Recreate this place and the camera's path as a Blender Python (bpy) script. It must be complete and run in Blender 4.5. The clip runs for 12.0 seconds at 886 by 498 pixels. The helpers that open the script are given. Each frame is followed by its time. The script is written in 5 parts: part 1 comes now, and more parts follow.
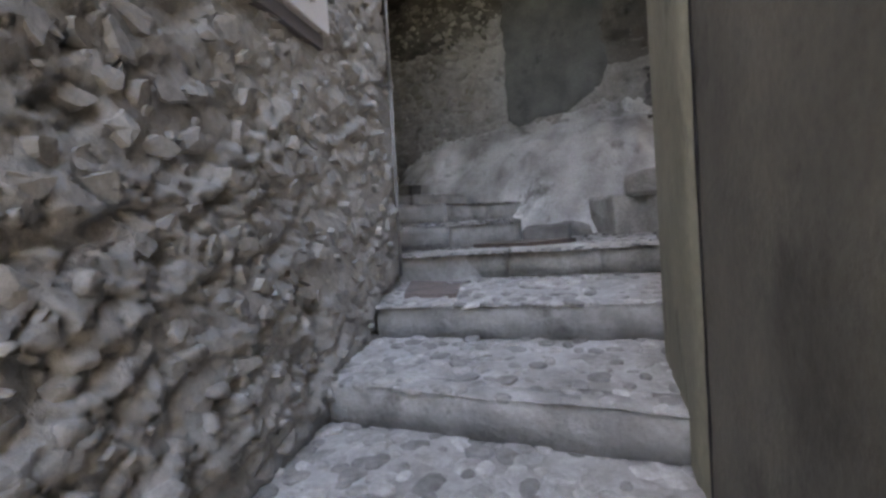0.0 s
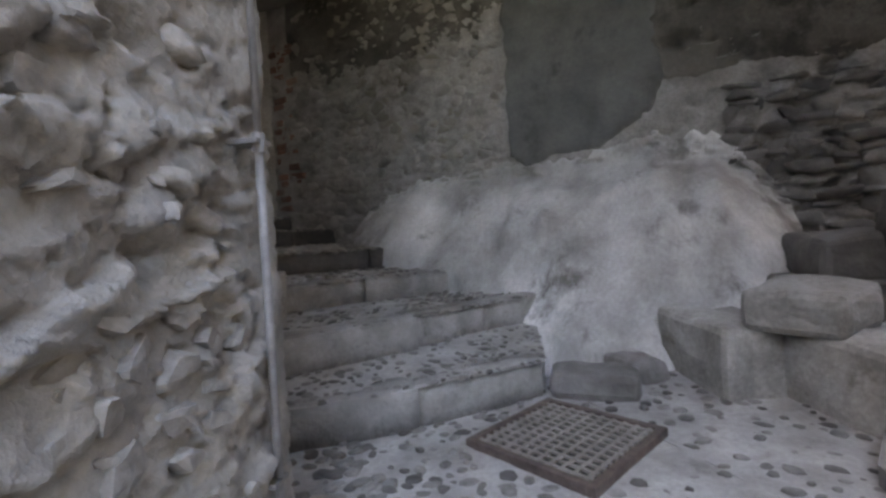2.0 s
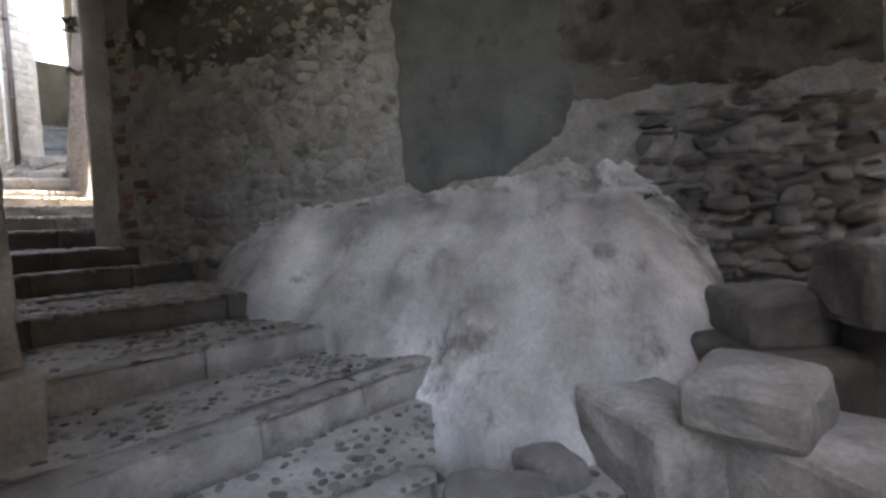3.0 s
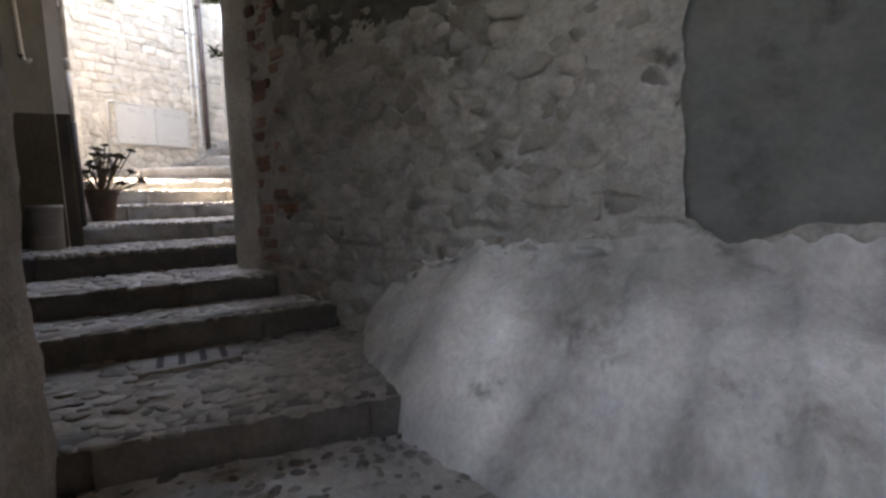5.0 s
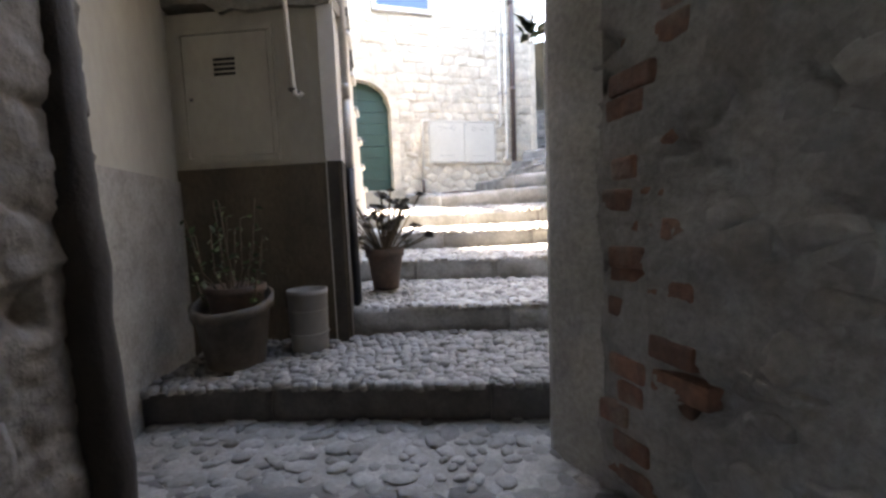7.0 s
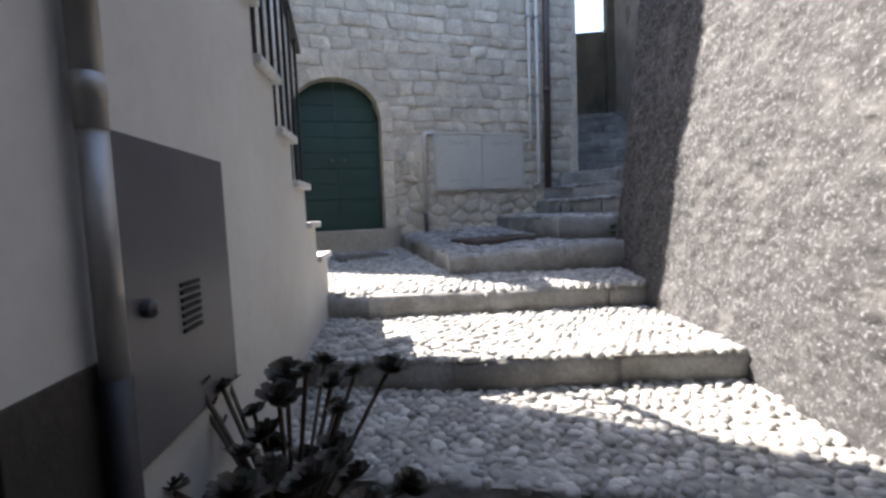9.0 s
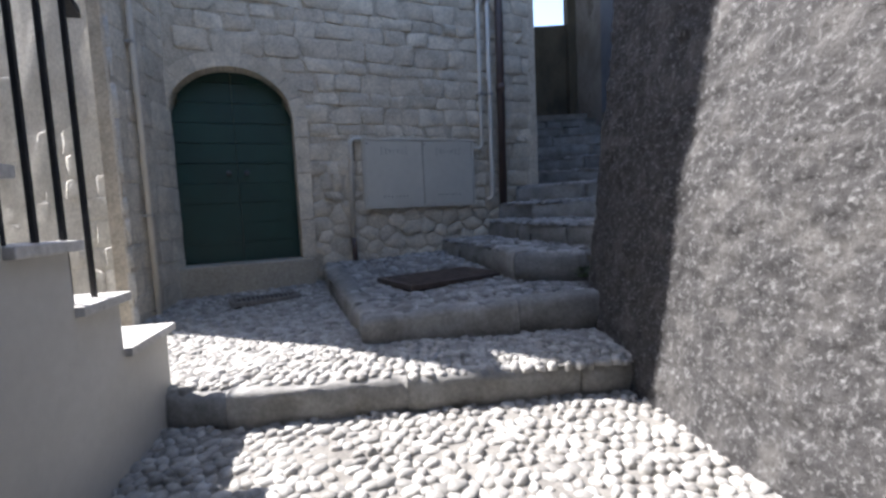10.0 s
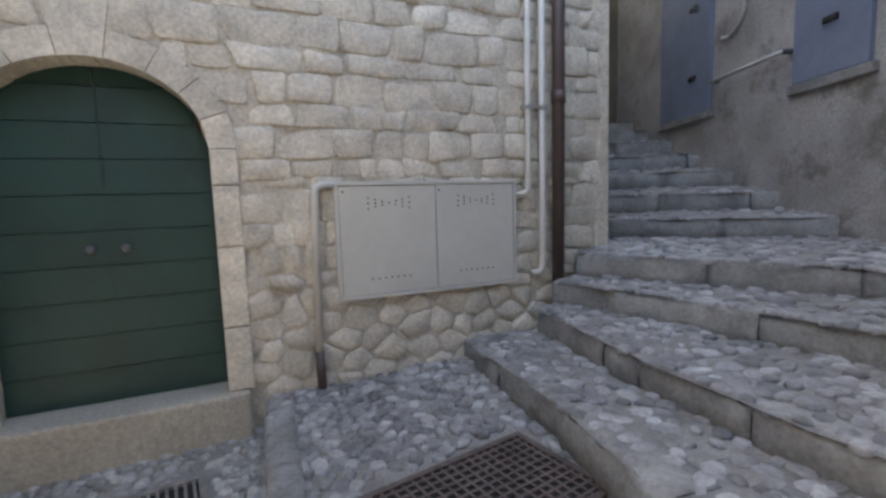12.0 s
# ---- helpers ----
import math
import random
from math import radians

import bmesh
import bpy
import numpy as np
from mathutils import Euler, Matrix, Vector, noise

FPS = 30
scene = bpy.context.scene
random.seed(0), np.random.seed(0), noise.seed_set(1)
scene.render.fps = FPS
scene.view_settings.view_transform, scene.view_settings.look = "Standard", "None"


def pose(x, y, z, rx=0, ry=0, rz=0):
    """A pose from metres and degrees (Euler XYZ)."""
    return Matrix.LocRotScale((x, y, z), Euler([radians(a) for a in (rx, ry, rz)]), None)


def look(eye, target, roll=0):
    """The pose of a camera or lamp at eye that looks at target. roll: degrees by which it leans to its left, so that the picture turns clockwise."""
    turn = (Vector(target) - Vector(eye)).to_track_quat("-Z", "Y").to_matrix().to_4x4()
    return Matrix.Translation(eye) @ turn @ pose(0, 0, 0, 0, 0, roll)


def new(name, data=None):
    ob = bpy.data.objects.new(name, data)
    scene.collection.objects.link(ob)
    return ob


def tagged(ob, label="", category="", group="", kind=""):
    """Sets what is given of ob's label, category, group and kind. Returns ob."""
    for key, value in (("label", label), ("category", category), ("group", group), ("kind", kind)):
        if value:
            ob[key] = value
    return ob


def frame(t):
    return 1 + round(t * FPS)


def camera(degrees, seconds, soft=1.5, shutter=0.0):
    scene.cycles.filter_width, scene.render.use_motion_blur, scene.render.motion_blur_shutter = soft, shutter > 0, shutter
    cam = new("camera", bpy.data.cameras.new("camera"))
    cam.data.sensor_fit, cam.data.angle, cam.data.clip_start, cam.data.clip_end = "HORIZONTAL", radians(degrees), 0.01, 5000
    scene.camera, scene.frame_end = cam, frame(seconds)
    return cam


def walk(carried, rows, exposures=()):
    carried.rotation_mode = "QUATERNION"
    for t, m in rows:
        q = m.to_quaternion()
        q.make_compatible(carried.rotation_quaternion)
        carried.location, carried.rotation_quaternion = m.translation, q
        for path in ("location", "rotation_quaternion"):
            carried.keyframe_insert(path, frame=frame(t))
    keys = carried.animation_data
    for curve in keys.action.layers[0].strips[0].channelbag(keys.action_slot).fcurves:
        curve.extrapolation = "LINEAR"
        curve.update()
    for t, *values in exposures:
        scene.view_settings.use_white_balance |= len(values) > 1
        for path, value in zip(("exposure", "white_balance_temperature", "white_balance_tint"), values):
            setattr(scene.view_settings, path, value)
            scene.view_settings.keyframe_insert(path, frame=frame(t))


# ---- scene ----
cam = camera(87.4, 12.0, soft=2.8)
PATH = [
    (0, (-0.05, 0.042, 1.184), (-0.037, 2.041, 1.114), -3.9),
    (0.5, (-0.038, 0.597, 1.39), (-0.018, 2.596, 1.315), -3.5),
    (1, (0.001, 1.082, 1.626), (0.04, 3.08, 1.553), -3.6),
    (1.5, (0.084, 1.513, 1.861), (0.147, 3.51, 1.786), -3.6),
    (2, (0.09, 2.024, 1.947), (0.191, 4.021, 1.881), -3.5),
    (2.5, (0.243, 2.367, 2.08), (0.571, 4.339, 2.013), -3.7),
    (2.7, (0.345, 2.494, 2.125), (0.733, 4.456, 2.065), -3.8),
    (4.3, (0.458, 3.605, 2.593), (1.09, 5.491, 2.383), -2.6),
    (4.5, (0.429, 3.785, 2.627), (0.84, 5.732, 2.429), -2.7),
    (5, (0.169, 4.325, 2.701), (-0.019, 6.308, 2.521), -2.4),
    (5.5, (-0.036, 4.897, 2.91), (-0.629, 6.797, 2.723), -2.5),
    (6, (-0.203, 5.35, 3.13), (-1.228, 7.058, 2.953), -2.7),
    (6.5, (-0.57, 5.809, 3.181), (-1.791, 7.382, 3.002), -2.4),
    (7, (-0.972, 6.256, 3.283), (-2.273, 7.767, 3.12), -2.6),
    (8.8, (-2.374, 7.844, 3.832), (-3.721, 9.314, 3.675), -2.5),
    (9, (-2.473, 8.058, 3.885), (-3.805, 9.541, 3.727), -2.4),
    (9.5, (-2.726, 8.638, 3.989), (-4.002, 10.169, 3.825), -2.6),
    (10, (-2.985, 9.176, 4.154), (-4.198, 10.758, 3.981), -2.7),
    (10.5, (-3.343, 9.682, 4.304), (-4.537, 11.277, 4.135), -2.7),
    (11, (-3.754, 10.063, 4.511), (-4.946, 11.66, 4.334), -2.2),
    (11.5, (-4.117, 10.472, 4.683), (-5.297, 12.074, 4.478), -1.9),
    (12, (-4.468, 10.757, 4.835), (-5.644, 12.361, 4.626), -1.9),
]
EXPOSURES = [(0.0, 4.45, 9200, 18), (2.5, 4.6, 9200, 18), (4.3, 4.5, 9200, 20), (5.5, 4.65, 9100, 18), (7.0, 4.82, 8300, 16), (8.8, 2.78, 6800, 13), (9.5, 2.08, 6500, 14), (10.0, 1.83, 6300, 14), (10.5, 1.84, 6450, 13), (11.0, 1.9, 7050, 14), (11.5, 2.65, 7700, 15), (12.0, 3.08, 8050, 15)]
walk(cam, [(t, look(eye, target, roll)) for t, eye, target, roll in PATH], EXPOSURES)

# ---- light ----
SUN_TO = Vector((-0.969, -0.246, 0)) * math.cos(radians(47)) + Vector((0, 0, math.sin(radians(47))))
world = bpy.data.worlds.new("sky")
scene.world = world
world.use_nodes = True
wn = world.node_tree.nodes
sky = wn.new("ShaderNodeTexSky")
sky.sky_type, sky.sun_disc = "NISHITA", False
sky.sun_elevation, sky.sun_rotation = radians(47), math.atan2(SUN_TO.x, SUN_TO.y)
wn["Background"].inputs["Strength"].default_value = 0.15
world.node_tree.links.new(sky.outputs[0], wn["Background"].inputs["Color"])
sun = new("sun", bpy.data.lights.new("sun", "SUN"))
sun.data.energy, sun.data.angle, sun.data.color = 4.2, radians(0.6), (1.0, 0.96, 0.9)
sun.matrix_world = look(SUN_TO * 60, (0, 0, 0))

# ---- frames of reference ----
# The upper alley runs along v, with u to its right; it is turned about z against the lower stairs.
CU, SU = 0.815 / math.hypot(0.815, 0.579), 0.579 / math.hypot(0.815, 0.579)
UV = Matrix.Rotation(math.atan2(SU, CU), 4, "Z")
ONE = Matrix.Identity(4)


def uv(x, y):
    return CU * x + SU * y, -SU * x + CU * y


def wall_frame(origin, along, out):
    """Local x along the wall, y up, z out of it."""
    m = Matrix((Vector((along[0], along[1], 0)).normalized(), Vector((0, 0, 1)), Vector((out[0], out[1], 0)).normalized())).transposed().to_4x4()
    return Matrix.Translation(origin) @ m


# ---- materials ----
def surface(name, base, other, scale=3.0, rough=0.9, bump=0.3, fine=40.0, metal=0.0, spread=0.0, stain=None, stain_scale=1.2, stain_low=0.5, speck=0.0, tint=None, grain_depth=0.28, streak=1.0):
    """A worn surface: two colours mixed by noise, fine grain, stains with their own shape, a spread of value from piece to piece."""
    m = bpy.data.materials.new(name)
    m.use_nodes = True
    nt = m.node_tree
    n, link = nt.nodes, nt.links.new
    b = n["Principled BSDF"]
    pos = n.new("ShaderNodeNewGeometry").outputs["Position"]
    if streak != 1.0:
        run = n.new("ShaderNodeVectorMath")
        run.operation, run.inputs[1].default_value = "MULTIPLY", (1, 1, streak)
        link(pos, run.inputs[0])
        pos = run.outputs[0]

    def noise_tex(sc, detail, rough_):
        t = n.new("ShaderNodeTexNoise")
        t.inputs["Scale"].default_value, t.inputs["Detail"].default_value, t.inputs["Roughness"].default_value = sc, detail, rough_
        link(pos, t.inputs["Vector"])
        return t.outputs["Fac"]

    def ramp(fac, low, high):
        r = n.new("ShaderNodeMapRange")
        r.inputs["From Min"].default_value, r.inputs["From Max"].default_value = low, high
        link(fac, r.inputs["Value"])
        return r.outputs["Result"]

    def mixed(fac, one, two, kind="MIX"):
        x = n.new("ShaderNodeMix")
        x.data_type, x.blend_type = "RGBA", kind
        for socket, value in ((x.inputs[0], fac), (x.inputs[6], one), (x.inputs[7], two)):
            if isinstance(value, (int, float)):
                socket.default_value = value
            elif isinstance(value, tuple):
                socket.default_value = (*value, 1)
            else:
                link(value, socket)
        return x.outputs[2]

    coarse, grain = noise_tex(scale, 6, 0.6), noise_tex(fine, 4, 0.65)
    colour = mixed(ramp(coarse, 0.35, 0.65), tuple(base), tuple(other))
    if tint:
        blotch = noise_tex(scale * 0.37 + 0.2, 3, 0.5)
        colour = mixed(ramp(blotch, 0.5, 0.72), colour, tuple(tint))
    if stain:
        patch = noise_tex(stain_scale, 8, 0.68)
        colour = mixed(ramp(patch, stain_low, stain_low + 0.12), colour, tuple(stain))
    shade = n.new("ShaderNodeMapRange")
    shade.inputs["To Min"].default_value, shade.inputs["To Max"].default_value = 1 - grain_depth, 1 + grain_depth
    shade.inputs["From Min"].default_value, shade.inputs["From Max"].default_value = 0.25, 0.75
    link(grain, shade.inputs["Value"])
    value = shade.outputs["Result"]
    if spread:
        info = n.new("ShaderNodeObjectInfo")
        isl = n.new("ShaderNodeNewGeometry").outputs["Random Per Island"]
        both = n.new("ShaderNodeMath")
        both.operation = "ADD"
        link(info.outputs["Random"], both.inputs[0])
        link(isl, both.inputs[1])
        frac = n.new("ShaderNodeMath")
        frac.operation = "FRACT"
        link(both.outputs[0], frac.inputs[0])
        sp = n.new("ShaderNodeMapRange")
        sp.inputs["To Min"].default_value, sp.inputs["To Max"].default_value = 1 - spread, 1 + spread
        link(frac.outputs[0], sp.inputs["Value"])
        mul = n.new("ShaderNodeMath")
        mul.operation = "MULTIPLY"
        link(value, mul.inputs[0])
        link(sp.outputs["Result"], mul.inputs[1])
        value = mul.outputs[0]
    vec = n.new("ShaderNodeVectorMath")
    vec.operation = "SCALE"
    link(colour, vec.inputs[0])
    link(value, vec.inputs["Scale"])
    colour = vec.outputs[0]
    if speck:
        sp_ = noise_tex(fine * 1.25, 3, 0.6)
        colour = mixed(ramp(sp_, 0.53, 0.72), colour, (speck, speck, speck))
    link(colour, b.inputs["Base Color"])
    b.inputs["Metallic"].default_value = metal
    rr = n.new("ShaderNodeMapRange")
    rr.inputs["To Min"].default_value, rr.inputs["To Max"].default_value = max(rough - 0.12, 0.05), min(rough + 0.08, 1)
    link(grain, rr.inputs["Value"])
    link(rr.outputs["Result"], b.inputs["Roughness"])
    if bump:
        add = n.new("ShaderNodeMath")
        add.operation, add.inputs[1].default_value = "MULTIPLY_ADD", 0.35
        link(grain, add.inputs[0])
        link(coarse, add.inputs[2])
        bm = n.new("ShaderNodeBump")
        bm.inputs["Strength"].default_value, bm.inputs["Distance"].default_value = bump, 0.02
        link(add.outputs[0], bm.inputs["Height"])
        link(bm.outputs["Normal"], b.inputs["Normal"])
    return m


RUBBLE = surface("rubble_stone", (0.255, 0.251, 0.242), (0.18, 0.176, 0.169), 6, bump=0.7, spread=0.12, tint=(0.215, 0.205, 0.185))
LIME_MORTAR = surface("lime_mortar", (0.272, 0.268, 0.258), (0.18, 0.176, 0.169), 5, bump=0.9, stain=(0.13, 0.12, 0.10), stain_scale=2.0, stain_low=0.62)
TREAD_MORTAR = surface("tread_mortar", (0.34, 0.337, 0.33), (0.21, 0.207, 0.20), 5, bump=0.8, stain=(0.15, 0.145, 0.135), stain_scale=4, stain_low=0.58)
VAULT_STONE = surface("vault_stone", (0.29, 0.28, 0.265), (0.18, 0.172, 0.163), 5, bump=0.7, spread=0.2, tint=(0.19, 0.175, 0.15))
VAULT_MORTAR = surface("vault_mortar", (0.30, 0.29, 0.275), (0.19, 0.183, 0.173), 4, bump=0.9, stain=(0.075, 0.062, 0.046), stain_low=0.58)
# The alley wall's own dark masonry, and painted shade in the side passage.
MASONRY_AND_SHADE = surface("masonry_and_shade", (0.165, 0.155, 0.14), (0.10, 0.094, 0.086), 4, bump=0.8, stain=(0.05, 0.042, 0.032), stain_low=0.57)
SLAB_STONE = surface("slab_stone", (0.20, 0.193, 0.185), (0.10, 0.097, 0.093), 5, bump=0.7, spread=0.4)
STAINED_RENDER = surface("stained_render", (0.125, 0.12, 0.107), (0.07, 0.066, 0.058), 3.0, bump=0.7, stain=(0.045, 0.042, 0.036), stain_scale=2.2, stain_low=0.52)
GREEN_RENDER = surface("green_render", (0.125, 0.13, 0.124), (0.078, 0.082, 0.079), 2.8, bump=0.5, fine=30, grain_depth=0.16, stain=(0.055, 0.056, 0.053), stain_scale=2.4, stain_low=0.56)
WHITE_RENDER = surface("white_render", (0.42, 0.414, 0.404), (0.20, 0.195, 0.187), 2.2, bump=1.1, stain=(0.15, 0.144, 0.135), stain_scale=2.4, stain_low=0.55, tint=(0.68, 0.675, 0.665), grain_depth=0.18, streak=0.5)
OLIVE_PLASTER = surface("olive_plaster", (0.215, 0.205, 0.15), (0.15, 0.143, 0.104), 2.6, bump=0.4, stain=(0.075, 0.07, 0.052), stain_scale=2.8, stain_low=0.56, grain_depth=0.2, streak=0.6)
EAST_PLASTER = surface("brown_plaster", (0.145, 0.135, 0.108), (0.085, 0.08, 0.066), 1.8, bump=0.5, stain=(0.06, 0.056, 0.045), stain_scale=1.6, stain_low=0.55, grain_depth=0.2)
FLUSH = surface("flush_cobble", (0.31, 0.305, 0.297), (0.18, 0.177, 0.17), 11, rough=0.8, bump=0.7, spread=0.42)
PEBBLE = surface("dark_pebble", (0.17, 0.166, 0.16), (0.09, 0.088, 0.085), 14, rough=0.75, bump=0.4, spread=0.5)
GREY_PLASTER = surface("grey_plaster", (0.17, 0.16, 0.14), (0.12, 0.115, 0.10), 1.6, bump=0.3, stain=(0.075, 0.07, 0.06), stain_scale=1.1, stain_low=0.58, grain_depth=0.12)
RECESS_PLASTER = surface("recess_plaster", (0.33, 0.32, 0.29), (0.21, 0.20, 0.18), 3.0, bump=0.7, stain=(0.15, 0.14, 0.12), stain_scale=2.4, stain_low=0.57)
WHITE_PAINT = surface("white_paint", (0.53, 0.52, 0.49), (0.45, 0.44, 0.41), 1.1, rough=0.8, bump=0.12, fine=18, stain=(0.40, 0.385, 0.35), stain_low=0.64, grain_depth=0.06)
CREAM_PAINT = surface("cream_paint", (0.37, 0.355, 0.30), (0.29, 0.275, 0.235), 1.8, rough=0.8, bump=0.15, fine=22, stain=(0.24, 0.215, 0.165), stain_low=0.62, grain_depth=0.08, streak=0.5)
BROWN_DADO = surface("brown_dado", (0.115, 0.095, 0.065), (0.07, 0.058, 0.04), 2.4, bump=0.6, stain=(0.045, 0.038, 0.028), stain_low=0.55, streak=0.6)
BRICK = surface("brick", (0.21, 0.105, 0.072), (0.125, 0.078, 0.062), 9, bump=0.9, spread=0.35, tint=(0.22, 0.195, 0.17))
KERB = surface("kerb_stone", (0.29, 0.285, 0.27), (0.165, 0.16, 0.15), 4.2, rough=0.8, bump=0.6, spread=0.16, stain=(0.12, 0.11, 0.09), stain_scale=3, stain_low=0.59)
WORN_KERB = surface("worn_kerb_stone", (0.30, 0.297, 0.29), (0.165, 0.163, 0.158), 5, rough=0.85, bump=0.9, spread=0.14, stain=(0.10, 0.098, 0.093), stain_scale=4, stain_low=0.56)
# Darker kerb copy for the shaded steps; the shade is in its colour.
SHADED_KERB = surface("shaded_kerb_stone", (0.095, 0.092, 0.087), (0.055, 0.053, 0.051), 4.2, rough=0.8, bump=0.6, spread=0.14)
BED = surface("cobble_bed", (0.25, 0.24, 0.22), (0.17, 0.16, 0.145), 6, bump=0.7, fine=60)
COBBLE = surface("cobble", (0.37, 0.36, 0.34), (0.26, 0.25, 0.23), 9, rough=0.75, bump=0.35, spread=0.32)
GREY_COBBLE = surface("grey_cobble", (0.31, 0.305, 0.295), (0.19, 0.185, 0.18), 9, rough=0.75, bump=0.4, spread=0.42)
# Cobble toned down: the alley's shade is put into its colour.
SHADED_COBBLE = surface("shaded_cobble", (0.205, 0.198, 0.185), (0.14, 0.135, 0.126), 9, rough=0.8, bump=0.5, spread=0.3)
DAMP = surface("damp_plaster", (0.05, 0.042, 0.032), (0.028, 0.024, 0.019), 4, bump=0.5)
ASHLAR = surface("ashlar", (0.64, 0.575, 0.465), (0.46, 0.415, 0.335), 5.5, rough=0.9, bump=0.8, spread=0.12, stain=(0.34, 0.295, 0.23), stain_scale=2.6, stain_low=0.60)
PALE_FRONT = surface("pale_front", (0.60, 0.575, 0.52), (0.47, 0.45, 0.40), 2.6, bump=0.6, spread=0.06, stain=(0.36, 0.335, 0.29), stain_scale=2.2, stain_low=0.6)
ASHLAR_JOINT = surface("ashlar_joint", (0.54, 0.485, 0.39), (0.40, 0.355, 0.285), 6, bump=0.8, stain=(0.28, 0.24, 0.185), stain_scale=3, stain_low=0.6)
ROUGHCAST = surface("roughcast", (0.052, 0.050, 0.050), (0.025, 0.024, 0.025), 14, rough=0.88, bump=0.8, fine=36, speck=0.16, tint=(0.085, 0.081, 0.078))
GREEN_WOOD = surface("green_door_paint", (0.010, 0.050, 0.039), (0.008, 0.036, 0.029), 2.5, rough=0.55, bump=0.15, fine=30, grain_depth=0.08)
BLUE_WOOD = surface("blue_door_paint", (0.16, 0.19, 0.25), (0.12, 0.145, 0.20), 2.5, rough=0.6, bump=0.15, fine=30, stain=(0.10, 0.115, 0.15), stain_low=0.6, grain_depth=0.1)
BLUE_GLOSS = surface("blue_paint", (0.05, 0.11, 0.42), (0.04, 0.09, 0.34), 2.0, rough=0.4, bump=0.05, grain_depth=0.05)
GREY_METAL = surface("grey_sheet_metal", (0.56, 0.54, 0.475), (0.51, 0.49, 0.43), 1.5, rough=0.5, bump=0.04, fine=14, grain_depth=0.05)
DARK_METAL = surface("dark_sheet_metal", (0.10, 0.098, 0.105), (0.075, 0.073, 0.08), 2.2, rough=0.5, bump=0.08, fine=24, grain_depth=0.05)
BOX_METAL = surface("pale_box_metal", (0.42, 0.42, 0.42), (0.37, 0.37, 0.375), 1.5, rough=0.6, bump=0.05, grain_depth=0.05)
RED_SLAB = surface("red_brown_slab", (0.15, 0.122, 0.112), (0.10, 0.085, 0.08), 6, bump=0.6)
PALE_IRON = surface("worn_iron", (0.25, 0.235, 0.215), (0.16, 0.145, 0.13), 12, rough=0.7, bump=0.3, metal=0.1)
CONDUIT = surface("conduit", (0.17, 0.17, 0.172), (0.115, 0.115, 0.117), 8, rough=0.6, bump=0.1)
IRON = surface("rusted_iron", (0.145, 0.112, 0.098), (0.085, 0.068, 0.062), 12, rough=0.65, bump=0.3, metal=0.4)
BLACK_IRON = surface("black_iron", (0.03, 0.03, 0.032), (0.02, 0.02, 0.022), 9, rough=0.5, bump=0.1, metal=0.3)
PVC = surface("cream_pipe", (0.60, 0.575, 0.51), (0.54, 0.51, 0.45), 3, rough=0.45, bump=0.03, grain_depth=0.05)
GALVANISED = surface("grey_pipe", (0.40, 0.39, 0.37), (0.31, 0.30, 0.285), 6, rough=0.45, bump=0.08, metal=0.3, grain_depth=0.05)
COPPER = surface("brown_pipe", (0.085, 0.055, 0.048), (0.06, 0.042, 0.038), 5, rough=0.5, bump=0.06, grain_depth=0.05)
# For the timber post, and as painted shade behind the low wall.
TIMBER_AND_SHADE = surface("timber_and_shade", (0.017, 0.014, 0.012), (0.010, 0.008, 0.007), 5, rough=0.85, bump=0.6, fine=50)
TERRACOTTA = surface("terracotta", (0.10, 0.066, 0.05), (0.066, 0.047, 0.038), 8, rough=0.85, bump=0.25)
PLASTIC = surface("grey_drum", (0.21, 0.206, 0.195), (0.14, 0.136, 0.127), 5, rough=0.6, bump=0.08, grain_depth=0.1)
SOIL = surface("soil", (0.045, 0.033, 0.024), (0.028, 0.02, 0.015), 20, bump=0.8)
LEAF = surface("dark_leaf", (0.055, 0.037, 0.031), (0.036, 0.042, 0.026), 18, rough=0.5, bump=0.1, spread=0.3)
GREEN_LEAF = surface("green_leaf", (0.05, 0.085, 0.03), (0.035, 0.06, 0.02), 18, rough=0.55, bump=0.1, spread=0.3)
STEM = surface("stem", (0.11, 0.085, 0.06), (0.075, 0.06, 0.04), 15, bump=0.3)
ROOF_TILE = surface("roof_tile", (0.28, 0.17, 0.12), (0.2, 0.13, 0.1), 5, bump=0.4)
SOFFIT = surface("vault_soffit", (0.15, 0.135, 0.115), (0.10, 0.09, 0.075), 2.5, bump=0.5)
BLACK = surface("black_hole", (0.012, 0.012, 0.012), (0.008, 0.008, 0.008), 5, bump=0)


# ---- building helpers ----
def part(name, data, material, parent=None, label="", m=None, smooth=False):
    """Links (verts, faces), a bmesh or a mesh as one object, under its thing or on its own."""
    if isinstance(data, tuple):
        me = bpy.data.meshes.new(name)
        me.from_pydata([tuple(v) for v in data[0]], [], data[1])
    elif isinstance(data, bmesh.types.BMesh):
        me = bpy.data.meshes.new(name)
        data.to_mesh(me)
        data.free()
    else:
        me = data
    if material and not me.materials:
        me.materials.append(material)
    if smooth:
        me.polygons.foreach_set("use_smooth", [True] * len(me.polygons))
    ob = new(name, me)
    ob.parent = parent
    if m is not None:
        ob.matrix_basis = m
    if label:
        ob["label"] = label
    return ob


def thing(name, label, category, m=None, group="", kind=""):
    """An Empty at the base of a thing that has parts."""
    ob = new(name)
    ob.empty_display_size = 0.1
    if m is not None:
        ob.matrix_basis = m
    return tagged(ob, label, category, group, kind)


def joined(pieces):
    """Many (verts, faces) as one."""
    verts, faces = [], []
    for vs, fs in pieces:
        k = len(verts)
        verts.extend(vs)
        faces.extend(tuple(i + k for i in f) for f in fs)
    return verts, faces


